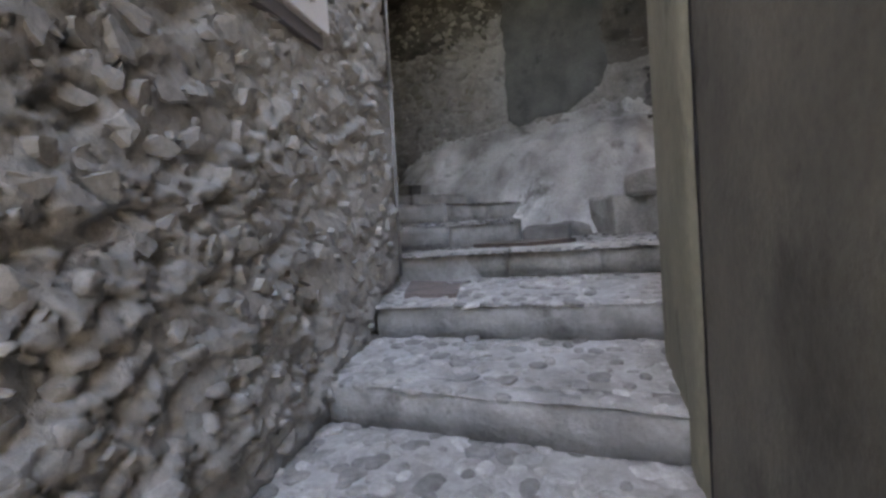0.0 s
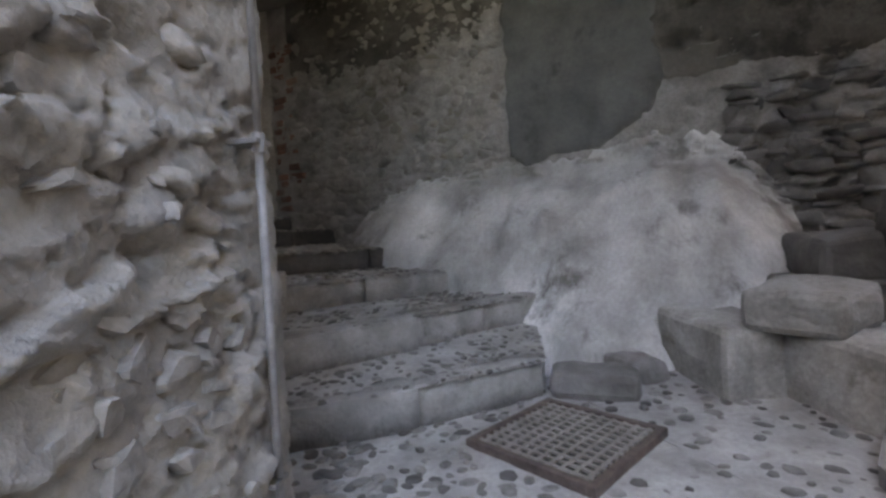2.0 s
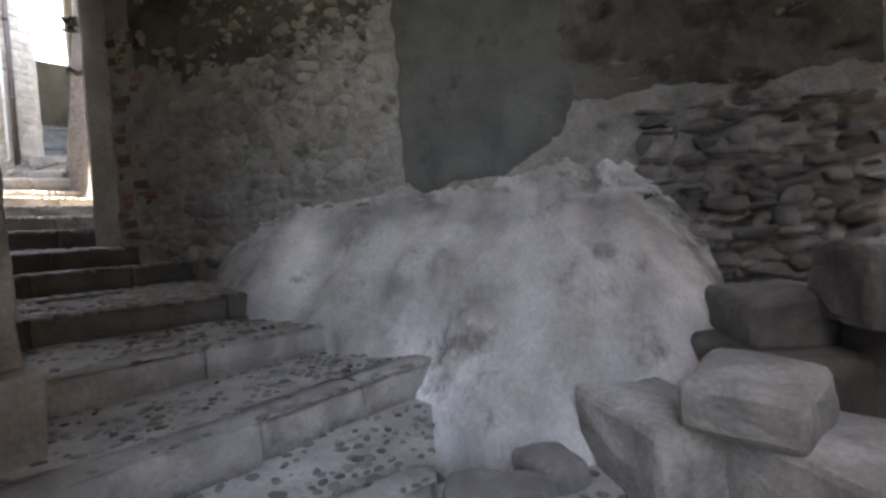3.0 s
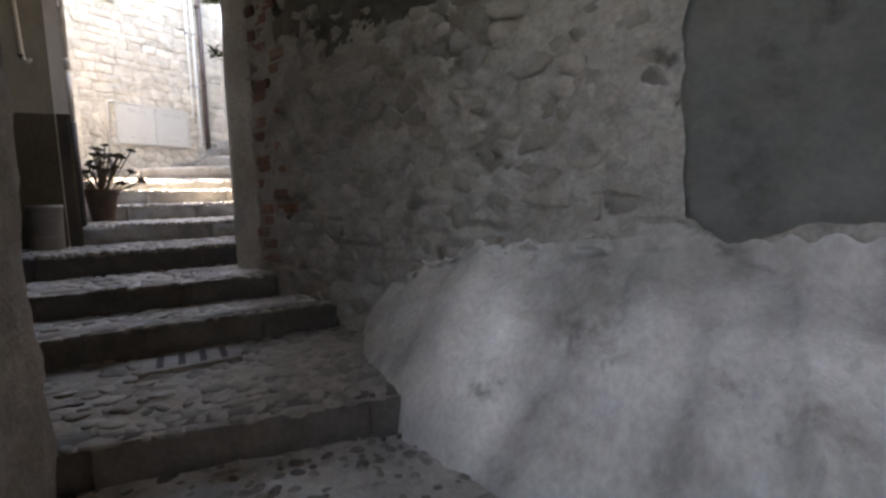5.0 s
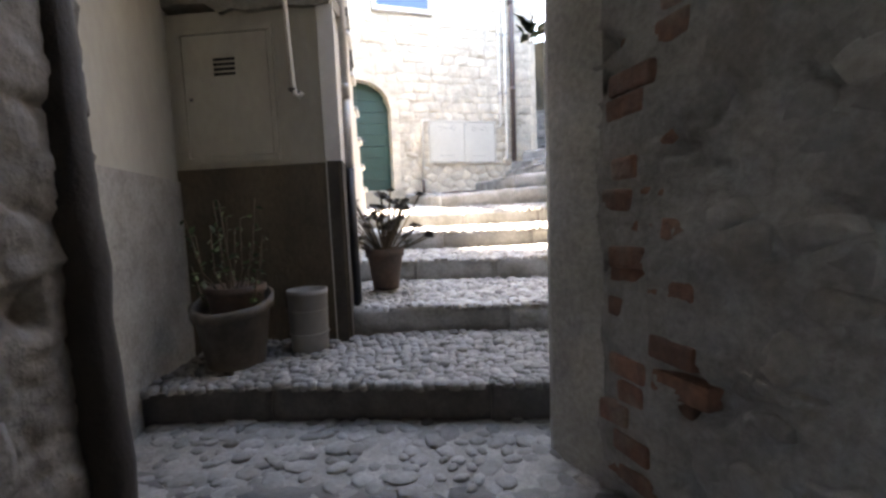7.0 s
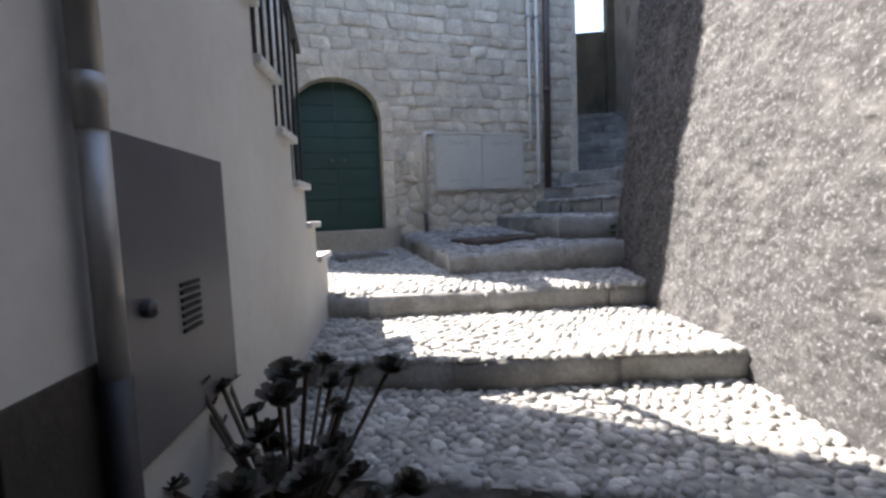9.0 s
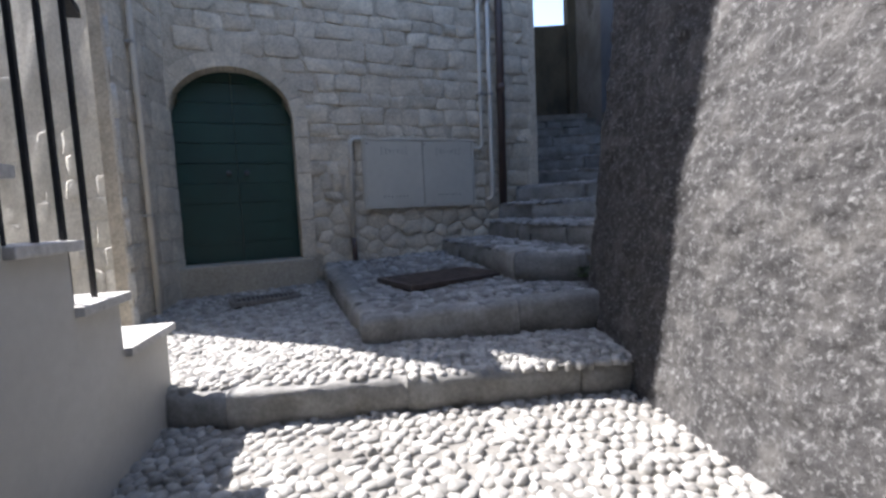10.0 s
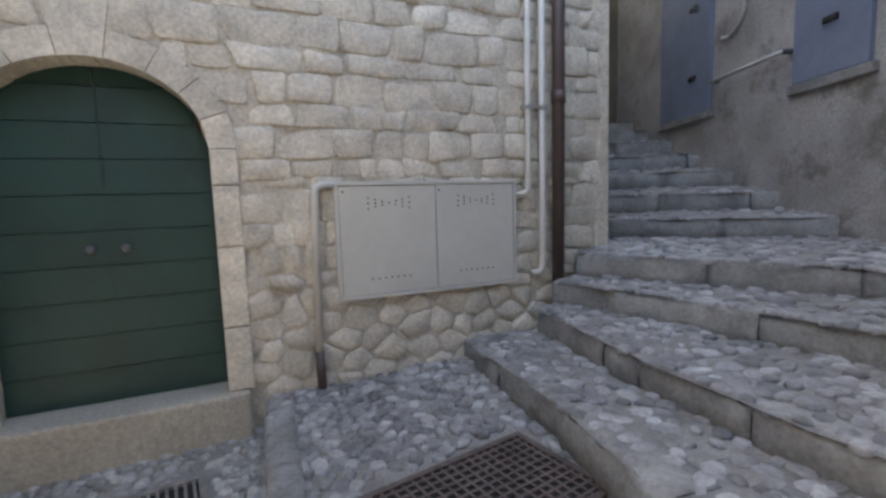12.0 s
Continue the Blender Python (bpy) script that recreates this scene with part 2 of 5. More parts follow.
def moved(piece, m):
    return [m @ Vector(v) for v in piece[0]], piece[1]


def box(x0, x1, y0, y1, z0, z1, bevel=0.0):
    """A box, with its edges chamfered."""
    if not bevel:
        v = [(x, y, z) for x in (x0, x1) for y in (y0, y1) for z in (z0, z1)]
        return v, [(0, 1, 3, 2), (4, 6, 7, 5), (0, 4, 5, 1), (2, 3, 7, 6), (0, 2, 6, 4), (1, 5, 7, 3)]
    bm = bmesh.new()
    bmesh.ops.create_cube(bm, size=1)
    for v in bm.verts:
        v.co = Vector((x0 if v.co.x < 0 else x1, y0 if v.co.y < 0 else y1, z0 if v.co.z < 0 else z1))
    bmesh.ops.bevel(bm, geom=bm.edges[:], offset=bevel, segments=2, affect="EDGES", profile=0.6)
    out = [v.co.copy() for v in bm.verts], [tuple(v.index for v in f.verts) for f in bm.faces]
    bm.free()
    return out


def prism(outline, z0, z1):
    """A solid over a flat outline, given counter-clockwise."""
    n = len(outline)
    v = [(x, y, z0) for x, y in outline] + [(x, y, z1) for x, y in outline]
    return v, [tuple(range(n))[::-1], tuple(range(n, 2 * n))] + [(i, (i + 1) % n, (i + 1) % n + n, i + n) for i in range(n)]


def tube(points, radius, sides=8, radii=None):
    """A round bar along a line of points."""
    pts = [Vector(p) for p in points]
    v, f = [], []
    side = None
    for i, p in enumerate(pts):
        d = (pts[min(i + 1, len(pts) - 1)] - pts[max(i - 1, 0)]).normalized()
        if side is None:
            side = d.orthogonal().normalized()
        side = (side - d * side.dot(d)).normalized()
        other = d.cross(side)
        r = radii[i] if radii else radius
        v += [p + (side * math.cos(a) + other * math.sin(a)) * r for a in (2 * math.pi * k / sides for k in range(sides))]
    for i in range(len(pts) - 1):
        for k in range(sides):
            a, b = i * sides + k, i * sides + (k + 1) % sides
            f.append((a, b, b + sides, a + sides))
    f += [tuple(range(sides))[::-1], tuple(range(len(v) - sides, len(v)))]
    return v, f


def lathe(profile, sides=20, closed=True):
    """A turned body; profile: radius and height from the bottom up."""
    v = [(r * math.cos(2 * math.pi * k / sides), r * math.sin(2 * math.pi * k / sides), z) for r, z in profile for k in range(sides)]
    f = [(i * sides + k, i * sides + (k + 1) % sides, (i + 1) * sides + (k + 1) % sides, (i + 1) * sides + k) for i in range(len(profile) - 1) for k in range(sides)]
    if closed:
        f.append(tuple(range(sides))[::-1])
    return v, f


def grid(nx, ny, place):
    v = [place(i / nx, j / ny) for j in range(ny + 1) for i in range(nx + 1)]
    f = [(j * (nx + 1) + i, j * (nx + 1) + i + 1, (j + 1) * (nx + 1) + i + 1, (j + 1) * (nx + 1) + i) for j in range(ny) for i in range(nx)]
    return v, f


def rough_noise(p, scale, octaves=4):
    return noise.fractal(Vector(p) * scale, 0.9, 2.1, octaves)


# ---- stones ----
def clipped(poly, px, py, nx, ny):
    """The part of a convex outline on the near side of the line through (px, py) with the normal (nx, ny)."""
    out = []
    for i, (ax, ay) in enumerate(poly):
        bx, by = poly[(i + 1) % len(poly)]
        da, db = (ax - px) * nx + (ay - py) * ny, (bx - px) * nx + (by - py) * ny
        if da <= 0:
            out.append((ax, ay))
        if (da < 0 < db) or (db < 0 < da):
            k = da / (da - db)
            out.append((ax + (bx - ax) * k, ay + (by - ay) * k))
    return out


def rubble_cells(x0, x1, y0, y1, sx, sy, rng, jitter=0.42):
    """Outlines of fieldstones that fill a rectangle."""
    seeds = {}
    nx, ny = int((x1 - x0) / sx) + 1, int((y1 - y0) / sy) + 1
    for j in range(-1, ny + 1):
        for i in range(-1, nx + 1):
            off = 0.5 * (j % 2)
            seeds[i, j] = (x0 + (i + 0.5 + off + rng.uniform(-jitter, jitter)) * sx, y0 + (j + 0.5 + rng.uniform(-jitter, jitter)) * sy)
    cells = []
    for (i, j), (cx, cy) in seeds.items():
        if not (x0 <= cx <= x1 and y0 <= cy <= y1):
            continue
        poly = [(cx - 2 * sx, cy - 2 * sy), (cx + 2 * sx, cy - 2 * sy), (cx + 2 * sx, cy + 2 * sy), (cx - 2 * sx, cy + 2 * sy)]
        for dj in (-2, -1, 0, 1, 2):
            for di in (-2, -1, 0, 1, 2):
                other = seeds.get((i + di, j + dj))
                if other and (di or dj):
                    ox, oy = other
                    poly = clipped(poly, (cx + ox) / 2, (cy + oy) / 2, ox - cx, (oy - cy) * (sx / sy) ** 0.6)
                    if len(poly) < 3:
                        break
            if len(poly) < 3:
                break
        poly = [(min(max(px, x0), x1), min(max(py, y0), y1)) for px, py in poly]
        if len(poly) >= 3:
            cells.append(poly)
    return cells


def course_cells(x0, x1, y0, y1, heights, lengths, rng, jog=0.012):
    """Outlines of squared stones laid in uneven courses."""
    cells, y = [], y0
    while y < y1 - 0.03:
        h = min(rng.uniform(*heights), y1 - y)
        if y1 - y - h < heights[0] * 0.6:
            h = y1 - y
        x = x0 - rng.uniform(0, lengths[0])
        while x < x1:
            l = rng.uniform(*lengths)
            a, b = max(x, x0), min(x + l, x1)
            if b - a > 0.05:
                d = lambda: rng.uniform(-jog, jog)
                cells.append([(a + d(), y + d()), (b + d(), y + d()), (b + d(), y + h + d()), (a + d(), y + h + d())])
            x += l
        y += h
    return cells


def rounded(poly, gap, cut=0.24):
    """An outline drawn in by half a joint, with its corners cut."""
    cx, cy = sum(p[0] for p in poly) / len(poly), sum(p[1] for p in poly) / len(poly)
    inner = []
    for x, y in poly:
        r = math.hypot(x - cx, y - cy)
        k = max(r - gap * 1.3, 0.3 * r) / max(r, 1e-6)
        inner.append((cx + (x - cx) * k, cy + (y - cy) * k))
    out = []
    n = len(inner)
    for i in range(n):
        (ax, ay), (bx, by) = inner[i], inner[(i + 1) % n]
        if math.hypot(bx - ax, by - ay) < 0.012:
            continue
        out += [(ax + (bx - ax) * cut, ay + (by - ay) * cut), (bx - (bx - ax) * cut, by - (by - ay) * cut)]
    return out, cx, cy


def stone(poly, gap, depth, rng, dome=0.3, cut=0.24, tilt=0.25, top=(0.76, 0.88)):
    """One stone of a wall, about its own middle: (verts, faces), middle. It stands proud along local z."""
    ring, cx, cy = rounded(poly, gap, cut)
    n = len(ring)
    if n < 4:
        return None
    tx, ty = rng.uniform(-tilt, tilt), rng.uniform(-tilt, tilt)
    v = [(x - cx, y - cy, -0.05) for x, y in ring]
    for x, y in ring:
        k = rng.uniform(*top)
        dx, dy = (x - cx) * k, (y - cy) * k
        v.append((dx, dy, depth * rng.uniform(0.75, 1.1) + dx * tx + dy * ty))
    v.append((rng.uniform(-0.01, 0.01), rng.uniform(-0.01, 0.01), depth * (1 + dome)))
    f = [(i, (i + 1) % n, n + (i + 1) % n, n + i) for i in range(n)] + [(n + i, n + (i + 1) % n, 2 * n) for i in range(n)]
    return (v, f), cx, cy


def fieldstone(poly, gap, depth, rng, tilt=0.2, wobble=0.12, sink=0.035, corner=0.2, crown=((1.04, 0), (0.95, 0.45), (0.74, 1))):
    """A weathered stone with an uneven outline, its edge sunk in the mortar: (verts, faces), middle."""
    ring, cx, cy = rounded(poly, gap, corner)
    if len(ring) < 4:
        return None
    if len(ring) > 10:
        ring = ring[::2]
    fine = []
    for (ax, ay), (bx, by) in zip(ring, ring[1:] + ring[:1]):
        fine.append((ax, ay))
        if math.hypot(bx - ax, by - ay) > 0.06:
            fine.append(((ax + bx) / 2, (ay + by) / 2))
    n, seed = len(fine), rng.uniform(0, 90)
    tx, ty = rng.uniform(-tilt, tilt), rng.uniform(-tilt, tilt)
    v = []
    for k, lift in crown:
        z = depth * lift if lift else -sink
        for i, (x, y) in enumerate(fine):
            r = k * (1 + wobble * noise.noise((x * 9 + seed, y * 9, k * 0.7)))
            dx, dy = (x - cx) * r, (y - cy) * r
            v.append((dx, dy, z + (dx * tx + dy * ty + 0.3 * depth * noise.noise((x * 16, y * 16 + seed, k)) if z > 0 else 0)))
    v.append((rng.uniform(-0.01, 0.01), rng.uniform(-0.01, 0.01), depth * rng.uniform(0.9, 1.2)))
    f = [(j * n + i, j * n + (i + 1) % n, (j + 1) * n + (i + 1) % n, (j + 1) * n + i) for j in range(2) for i in range(n)]
    f += [(2 * n + i, 2 * n + (i + 1) % n, 3 * n) for i in range(n)]
    return (v, f), cx, cy


SQUARED = ((1.03, 0), (0.985, 0.7), (0.88, 1))


def lay_stones(cells, parent, material, rng, gap, depth, name="stone", lift=lambda x, y: 0.0, most=300, flat=False, make=stone, **shape):
    """Stones as parts of a wall; what goes past the first 300 is joined into one part."""
    rest, count = [], 0
    for poly in cells:
        made = make(poly, gap, rng.uniform(*depth), rng, **shape)
        if not made:
            continue
        data, cx, cy = made
        m = Matrix.Translation((cx, cy, lift(cx, cy)))
        if count < most:
            part(name, data, material, parent, m=m, smooth=not flat)
        else:
            rest.append(moved(data, m))
        count += 1
    if rest:
        tagged(part("small_stones", joined(rest), material, parent, smooth=True), kind="stuff")


import functools


@functools.lru_cache(maxsize=None)
def rubble_tables(seed, tilt, lean):
    rng = np.random.RandomState(seed)
    size = (64, 64)
    return rng.uniform(0.08, 0.92, size), rng.uniform(0.08, 0.92, size), rng.uniform(0, 1, size), rng.normal(0, tilt, size), rng.normal(lean, tilt, size)


@functools.lru_cache(maxsize=None)
def noise_table(seed):
    return np.random.RandomState(seed).uniform(-1, 1, (97, 97))


def rubble_height(x, y, sx, sy, seed, relief, tilt, lean=0.0, edge=0.22):
    """Broken stone faces, each with its own tilt, parted by sunken joints (numpy arrays)."""
    nx, ny = 64, 64
    jx, jy, hh, gx, gy = rubble_tables(seed, tilt, lean)
    px, py = x / sx, y / sy
    ix, iy = np.floor(px).astype(int), np.floor(py).astype(int)
    f1, f2, best = np.full(x.shape, 9.0), np.full(x.shape, 9.0), np.zeros(x.shape)
    for dx in (-1, 0, 1):
        for dy in (-1, 0, 1):
            cx, cy = (ix + dx) % nx, (iy + dy) % ny
            ox, oy = ix + dx + jx[cx, cy] - px, iy + dy + jy[cx, cy] - py
            d = np.hypot(ox, oy)
            h = hh[cx, cy] - gx[cx, cy] * ox - gy[cx, cy] * oy
            nearer = d < f1
            f2 = np.where(nearer, f1, np.minimum(f2, d))
            best = np.where(nearer, h, best)
            f1 = np.where(nearer, d, f1)
    joint = np.clip((f2 - f1) / edge, 0, 1)
    return relief * (best * joint - 0.35 * (1 - joint))


def relief_sheet(w, h, step, height):
    """A wall face as a fine sheet: local x along, y up, z out; height takes numpy arrays."""
    nx, ny = int(w / step), int(h / step)
    gx, gy = np.meshgrid(np.linspace(0, w, nx + 1), np.linspace(0, h, ny + 1))
    gz = height(gx, gy)
    v = list(zip(gx.ravel().tolist(), gy.ravel().tolist(), gz.ravel().tolist()))
    f = [(j * (nx + 1) + i, j * (nx + 1) + i + 1, (j + 1) * (nx + 1) + i + 1, (j + 1) * (nx + 1) + i) for j in range(ny) for i in range(nx)]
    return v, f


def soft_noise(x, y, scale, seed, octaves=4):
    """Smooth noise on arrays."""
    out, amp, total = np.zeros(x.shape), 1.0, 0.0
    for o in range(octaves):
        t = noise_table(seed + o)
        px, py = x * scale * 2 ** o + 31.7, y * scale * 2 ** o + 17.3
        ix, iy = np.floor(px).astype(int), np.floor(py).astype(int)
        fx, fy = px - ix, py - iy
        fx, fy = fx * fx * (3 - 2 * fx), fy * fy * (3 - 2 * fy)
        g = lambda a, b: t[(ix + a) % 97, (iy + b) % 97]
        out += amp * ((g(0, 0) * (1 - fx) + g(1, 0) * fx) * (1 - fy) + (g(0, 1) * (1 - fx) + g(1, 1) * fx) * fy)
        total += amp
        amp *= 0.5
    return out / total


# ---- steps and cobbles ----
def boulder(l, w, h, seed, bevel=0.04):
    """A squared block with broken edges, about the middle of its foot."""
    bm = bmesh.new()
    bmesh.ops.create_cube(bm, size=1)
    for v in bm.verts:
        v.co = Vector((v.co.x * l, v.co.y * w, (v.co.z + 0.5) * h))
    bmesh.ops.bevel(bm, geom=bm.edges[:], offset=bevel, segments=2, affect="EDGES", profile=0.5)
    bmesh.ops.subdivide_edges(bm, edges=[e for e in bm.edges if e.calc_length() > 0.12], cuts=3, use_grid_fill=True)
    for v in bm.verts:
        d = rough_noise(v.co + Vector((seed, seed * 2, 0)), 3.0, 3) * 0.05 + noise.noise(v.co * 9 + Vector((seed, 0, 0))) * 0.014
        v.co += v.co.normalized() * d
    return bm


def worn_bar(length, width, height, rng, nose=0.05, seg=16):
    """A kerb stone along local x from 0, its worn nose at y = 0, its top at z = 0."""
    prof = [(0.012, -height), (0.0, -height * 0.5), (0.004, -nose), (nose * 0.35, -nose * 0.3), (nose, -0.003), (width * 0.5, 0.0), (width, -0.004), (width, -height)]
    v, n = [], len(prof)
    seed = rng.uniform(0, 99)
    for i in range(seg + 1):
        x = length * i / seg
        end = 0.006 if i in (0, seg) else 0.0
        wob = noise.noise((x * 1.7, seed, 0.3)) * 0.03
        for k, (y, z) in enumerate(prof):
            jy = noise.noise((x * 5, seed + k * 3.1, 1.7)) * 0.024
            jz = noise.noise((x * 4, seed + k * 2.3, 7.7)) * 0.018 if k < 7 else 0
            v.append((x, y + wob + jy + (end if k < 4 else 0), z + jz - (end if 2 <= k < 7 else 0)))
    f = [(i * n + k, (i + 1) * n + k, (i + 1) * n + (k + 1) % n, i * n + (k + 1) % n) for i in range(seg) for k in range(n)]
    f = [q[::-1] for q in f]
    f += [tuple(range(n)), tuple(range(seg * n, seg * n + n))[::-1]]
    return v, f


PEBBLES = {}


def pebble(kind, material):
    """One of eight cobbles about 1 m across and as high, to be scaled down."""
    key = kind, material.name
    if key not in PEBBLES:
        rng = random.Random(kind + 40)
        n, v = 7, []
        rad = [rng.uniform(0.40, 0.55) for _ in range(n)]
        for r, z in ((1.0, -0.35), (1.02, 0.14), (0.80, 0.42)):
            for k in range(n):
                a = 2 * math.pi * (k + rng.uniform(-0.15, 0.15)) / n
                v.append((rad[k] * r * math.cos(a), rad[k] * r * math.sin(a), z + rng.uniform(-0.06, 0.06)))
        v.append((rng.uniform(-0.06, 0.06), rng.uniform(-0.06, 0.06), 0.52))
        f = [(j * n + k, j * n + (k + 1) % n, (j + 1) * n + (k + 1) % n, (j + 1) * n + k) for j in range(2) for k in range(n)]
        f += [(2 * n + k, 2 * n + (k + 1) % n, 3 * n) for k in range(n)]
        me = bpy.data.meshes.new("cobble")
        me.from_pydata(v, [], f)
        me.materials.append(material)
        me.polygons.foreach_set("use_smooth", [True] * len(me.polygons))
        PEBBLES[key] = me, (v, f)
    return PEBBLES[key]


def cobbled(name, label, quads, material, seed, spacing=0.075, size=(0.055, 0.095), proud=0.03, fill=0.93, most=300, m=UV, bed=BED, near=None, keep=lambda x, y: True, category="steps", name_piece="cobble"):
    """A cobbled tread over quads (left front, right front, right back, left back; x, y, z): a mortar bed and its cobbles."""
    rng = random.Random(seed)
    beds, spots = [], []
    for q in quads:
        a, b, c, d = (Vector(p) for p in q)
        w, l = max((b - a).length, (c - d).length), max((d - a).length, (c - b).length)
        at = lambda s, t: (a * (1 - s) + b * s) * (1 - t) + (d * (1 - s) + c * s) * t
        lump = lambda p: p + Vector((0, 0, 0.012 * noise.noise(p * 3.1) + 0.006 * noise.noise(p * 14)))
        beds.append(grid(max(int(w / 0.07), 2), max(int(l / 0.07), 2), lambda s, t: lump(at(s, t))))
        down = Vector((0, 0, -0.7))
        ring = [a + (d - a) * 0.10, b + (c - b) * 0.10, c, d]
        beds.append(([*ring, *(p + down for p in ring)], [(i, (i + 1) % 4, (i + 1) % 4 + 4, i + 4) for i in range(4)]))
        nx, ny = max(int(w / spacing), 1), max(int(l / (spacing * 0.86)), 1)
        for j in range(ny):
            for i in range(nx):
                if rng.random() > fill:
                    continue
                s = (i + 0.5 + 0.5 * (j % 2) + rng.uniform(-0.22, 0.22)) / (nx + 0.5)
                t = (j + 0.5 + rng.uniform(-0.22, 0.22)) / ny
                p = at(min(s, 0.985), t)
                if keep(p.x, p.y):
                    spots.append(p)
    sheet = tagged(part(name, joined(beds), bed, None, m=m, smooth=True), label, category, kind="structure")
    if near:
        spots.sort(key=lambda p: abs(p.x - near[0]) + abs(p.y - near[1]))
    rest = []
    for k, p in enumerate(spots):
        me, raw = pebble(rng.randrange(8), material)
        big = rng.uniform(*size)
        mm = Matrix.Translation(p + Vector((0, 0, rng.uniform(-0.008, 0.004)))) @ Euler((rng.uniform(-0.15, 0.15), rng.uniform(-0.15, 0.15), rng.uniform(0, 6.28))).to_matrix().to_4x4()
        mm = mm @ Matrix.Diagonal((big * rng.uniform(1.0, 1.35), big * rng.uniform(0.75, 1.0), proud * 2 * rng.uniform(0.75, 1.25), 1))
        if k < most:
            part(name_piece, me, None, sheet, m=mm)
        else:
            rest.append(moved(raw, mm))
    if rest:
        tagged(part("cobbles", joined(rest), material, sheet, smooth=True), kind="stuff")
    return sheet


def kerb_line(points, parent, rng, material=KERB, width=0.26, height=0.22, lengths=(0.6, 1.1)):
    """Kerb stones end to end along a line, front edge on it; left to right as seen from the front."""
    for (ax, ay, az), (bx, by, bz) in zip(points, points[1:]):
        a, b = Vector((ax, ay, az)), Vector((bx, by, bz))
        total, done = (b - a).length, 0.0
        yaw = math.atan2(by - ay, bx - ax)
        pitch = math.atan2(bz - az, math.hypot(bx - ax, by - ay))
        while done < total - 0.02:
            l = rng.uniform(*lengths)
            if total - done - l < 0.3:
                l = total - done
            mm = Matrix.Translation(a + (b - a) * (done / total)) @ Matrix.Rotation(yaw, 4, "Z") @ Matrix.Rotation(-pitch, 4, "Y")
            part("kerb_stone", worn_bar(l - 0.003, width, height, rng), material, parent, m=mm, smooth=True)
            done += l

# ---- ground ----
tagged(part("ground", grid(8, 8, lambda s, t: ((s - 0.5) * 900, (t - 0.5) * 900, -1.2)), BED), "earth under and round the alleys", "ground", kind="structure")

# ---- lower stairs, in plain x and y ----
LOWER = [  # left end, right end, height of the nose
    ((-1.75, -1.7), (-0.25, -2.35), -0.68),
    ((-1.42, -0.38), (0.12, -1.0), -0.44),
    ((-1.25, 0.28), (0.30, -0.35), -0.20),
    ((-1.08, 0.93), (0.48, 0.29), 0.04),
    ((-0.91, 1.58), (0.66, 0.94), 0.28),
    ((-0.70, 2.27), (0.95, 1.50), 0.515),
    ((-0.47, 2.87), (1.30, 2.28), 0.763),
    ((-0.40, 3.54), (1.45, 2.90), 1.045),
]
rng = random.Random(5)
for k, (l, r, z) in enumerate(LOWER[:-1]):
    l2, r2, z2 = LOWER[k + 1]
    over = 0.06
    back_l, back_r = (l2[0], l2[1] + over), (r2[0], r2[1] + over)
    s = cobbled("stair_tread", "worn grey stone stair with flush cobbles in mortar", [((*l, z - 0.012), (*r, z - 0.012), (*back_r, z2 - 0.20), (*back_l, z2 - 0.20))],
                FLUSH, 100 + k, spacing=0.10, size=(0.055, 0.14), proud=0.013, fill=0.85, m=ONE, bed=TREAD_MORTAR, most=160)
    kerb_line([(*l, z), (*r, z)], s, rng, WORN_KERB, width=0.17, height=0.20, lengths=(1.4, 2.4))

part("repair_slab", ([(-0.30, 3.02, 0.70), (0.03, 2.90, 0.70), (0.09, 3.30, 0.70), (-0.28, 3.44, 0.70), (-0.30, 3.02, 0.808), (0.03, 2.90, 0.802), (0.09, 3.30, 0.832), (-0.28, 3.44, 0.848)], [(4, 5, 6, 7), (0, 1, 5, 4), (1, 2, 6, 5), (2, 3, 7, 6), (3, 0, 4, 7)]), RED_SLAB, s, "red-brown repair slab")
landing = cobbled("landing", "landing of grey mortar with scattered flush pebbles", [
    ((1.62, 3.05, 1.02), (2.80, 1.58, 1.02), (3.38, 3.42, 1.05), (1.62, 3.74, 1.045)),
    ((2.80, 1.58, 1.02), (3.6, 1.5, 1.02), (4.1, 2.9, 1.1), (3.38, 3.42, 1.05))],
    PEBBLE, 140, spacing=0.085, size=(0.025, 0.075), proud=0.008, fill=0.6, bed=TREAD_MORTAR, most=150,
    keep=lambda x, y: abs((x - 2.826) * 0.996 + (y - 2.83) * 0.09) > 0.34 or abs((x - 2.826) * 0.09 - (y - 2.83) * 0.996) > 0.33)
a, b = uv(*LOWER[-1][0]), uv(*LOWER[-1][1])
kerb_line([(*a, 1.05), (*b, 1.045)], landing, rng, KERB, width=0.16, height=0.2)

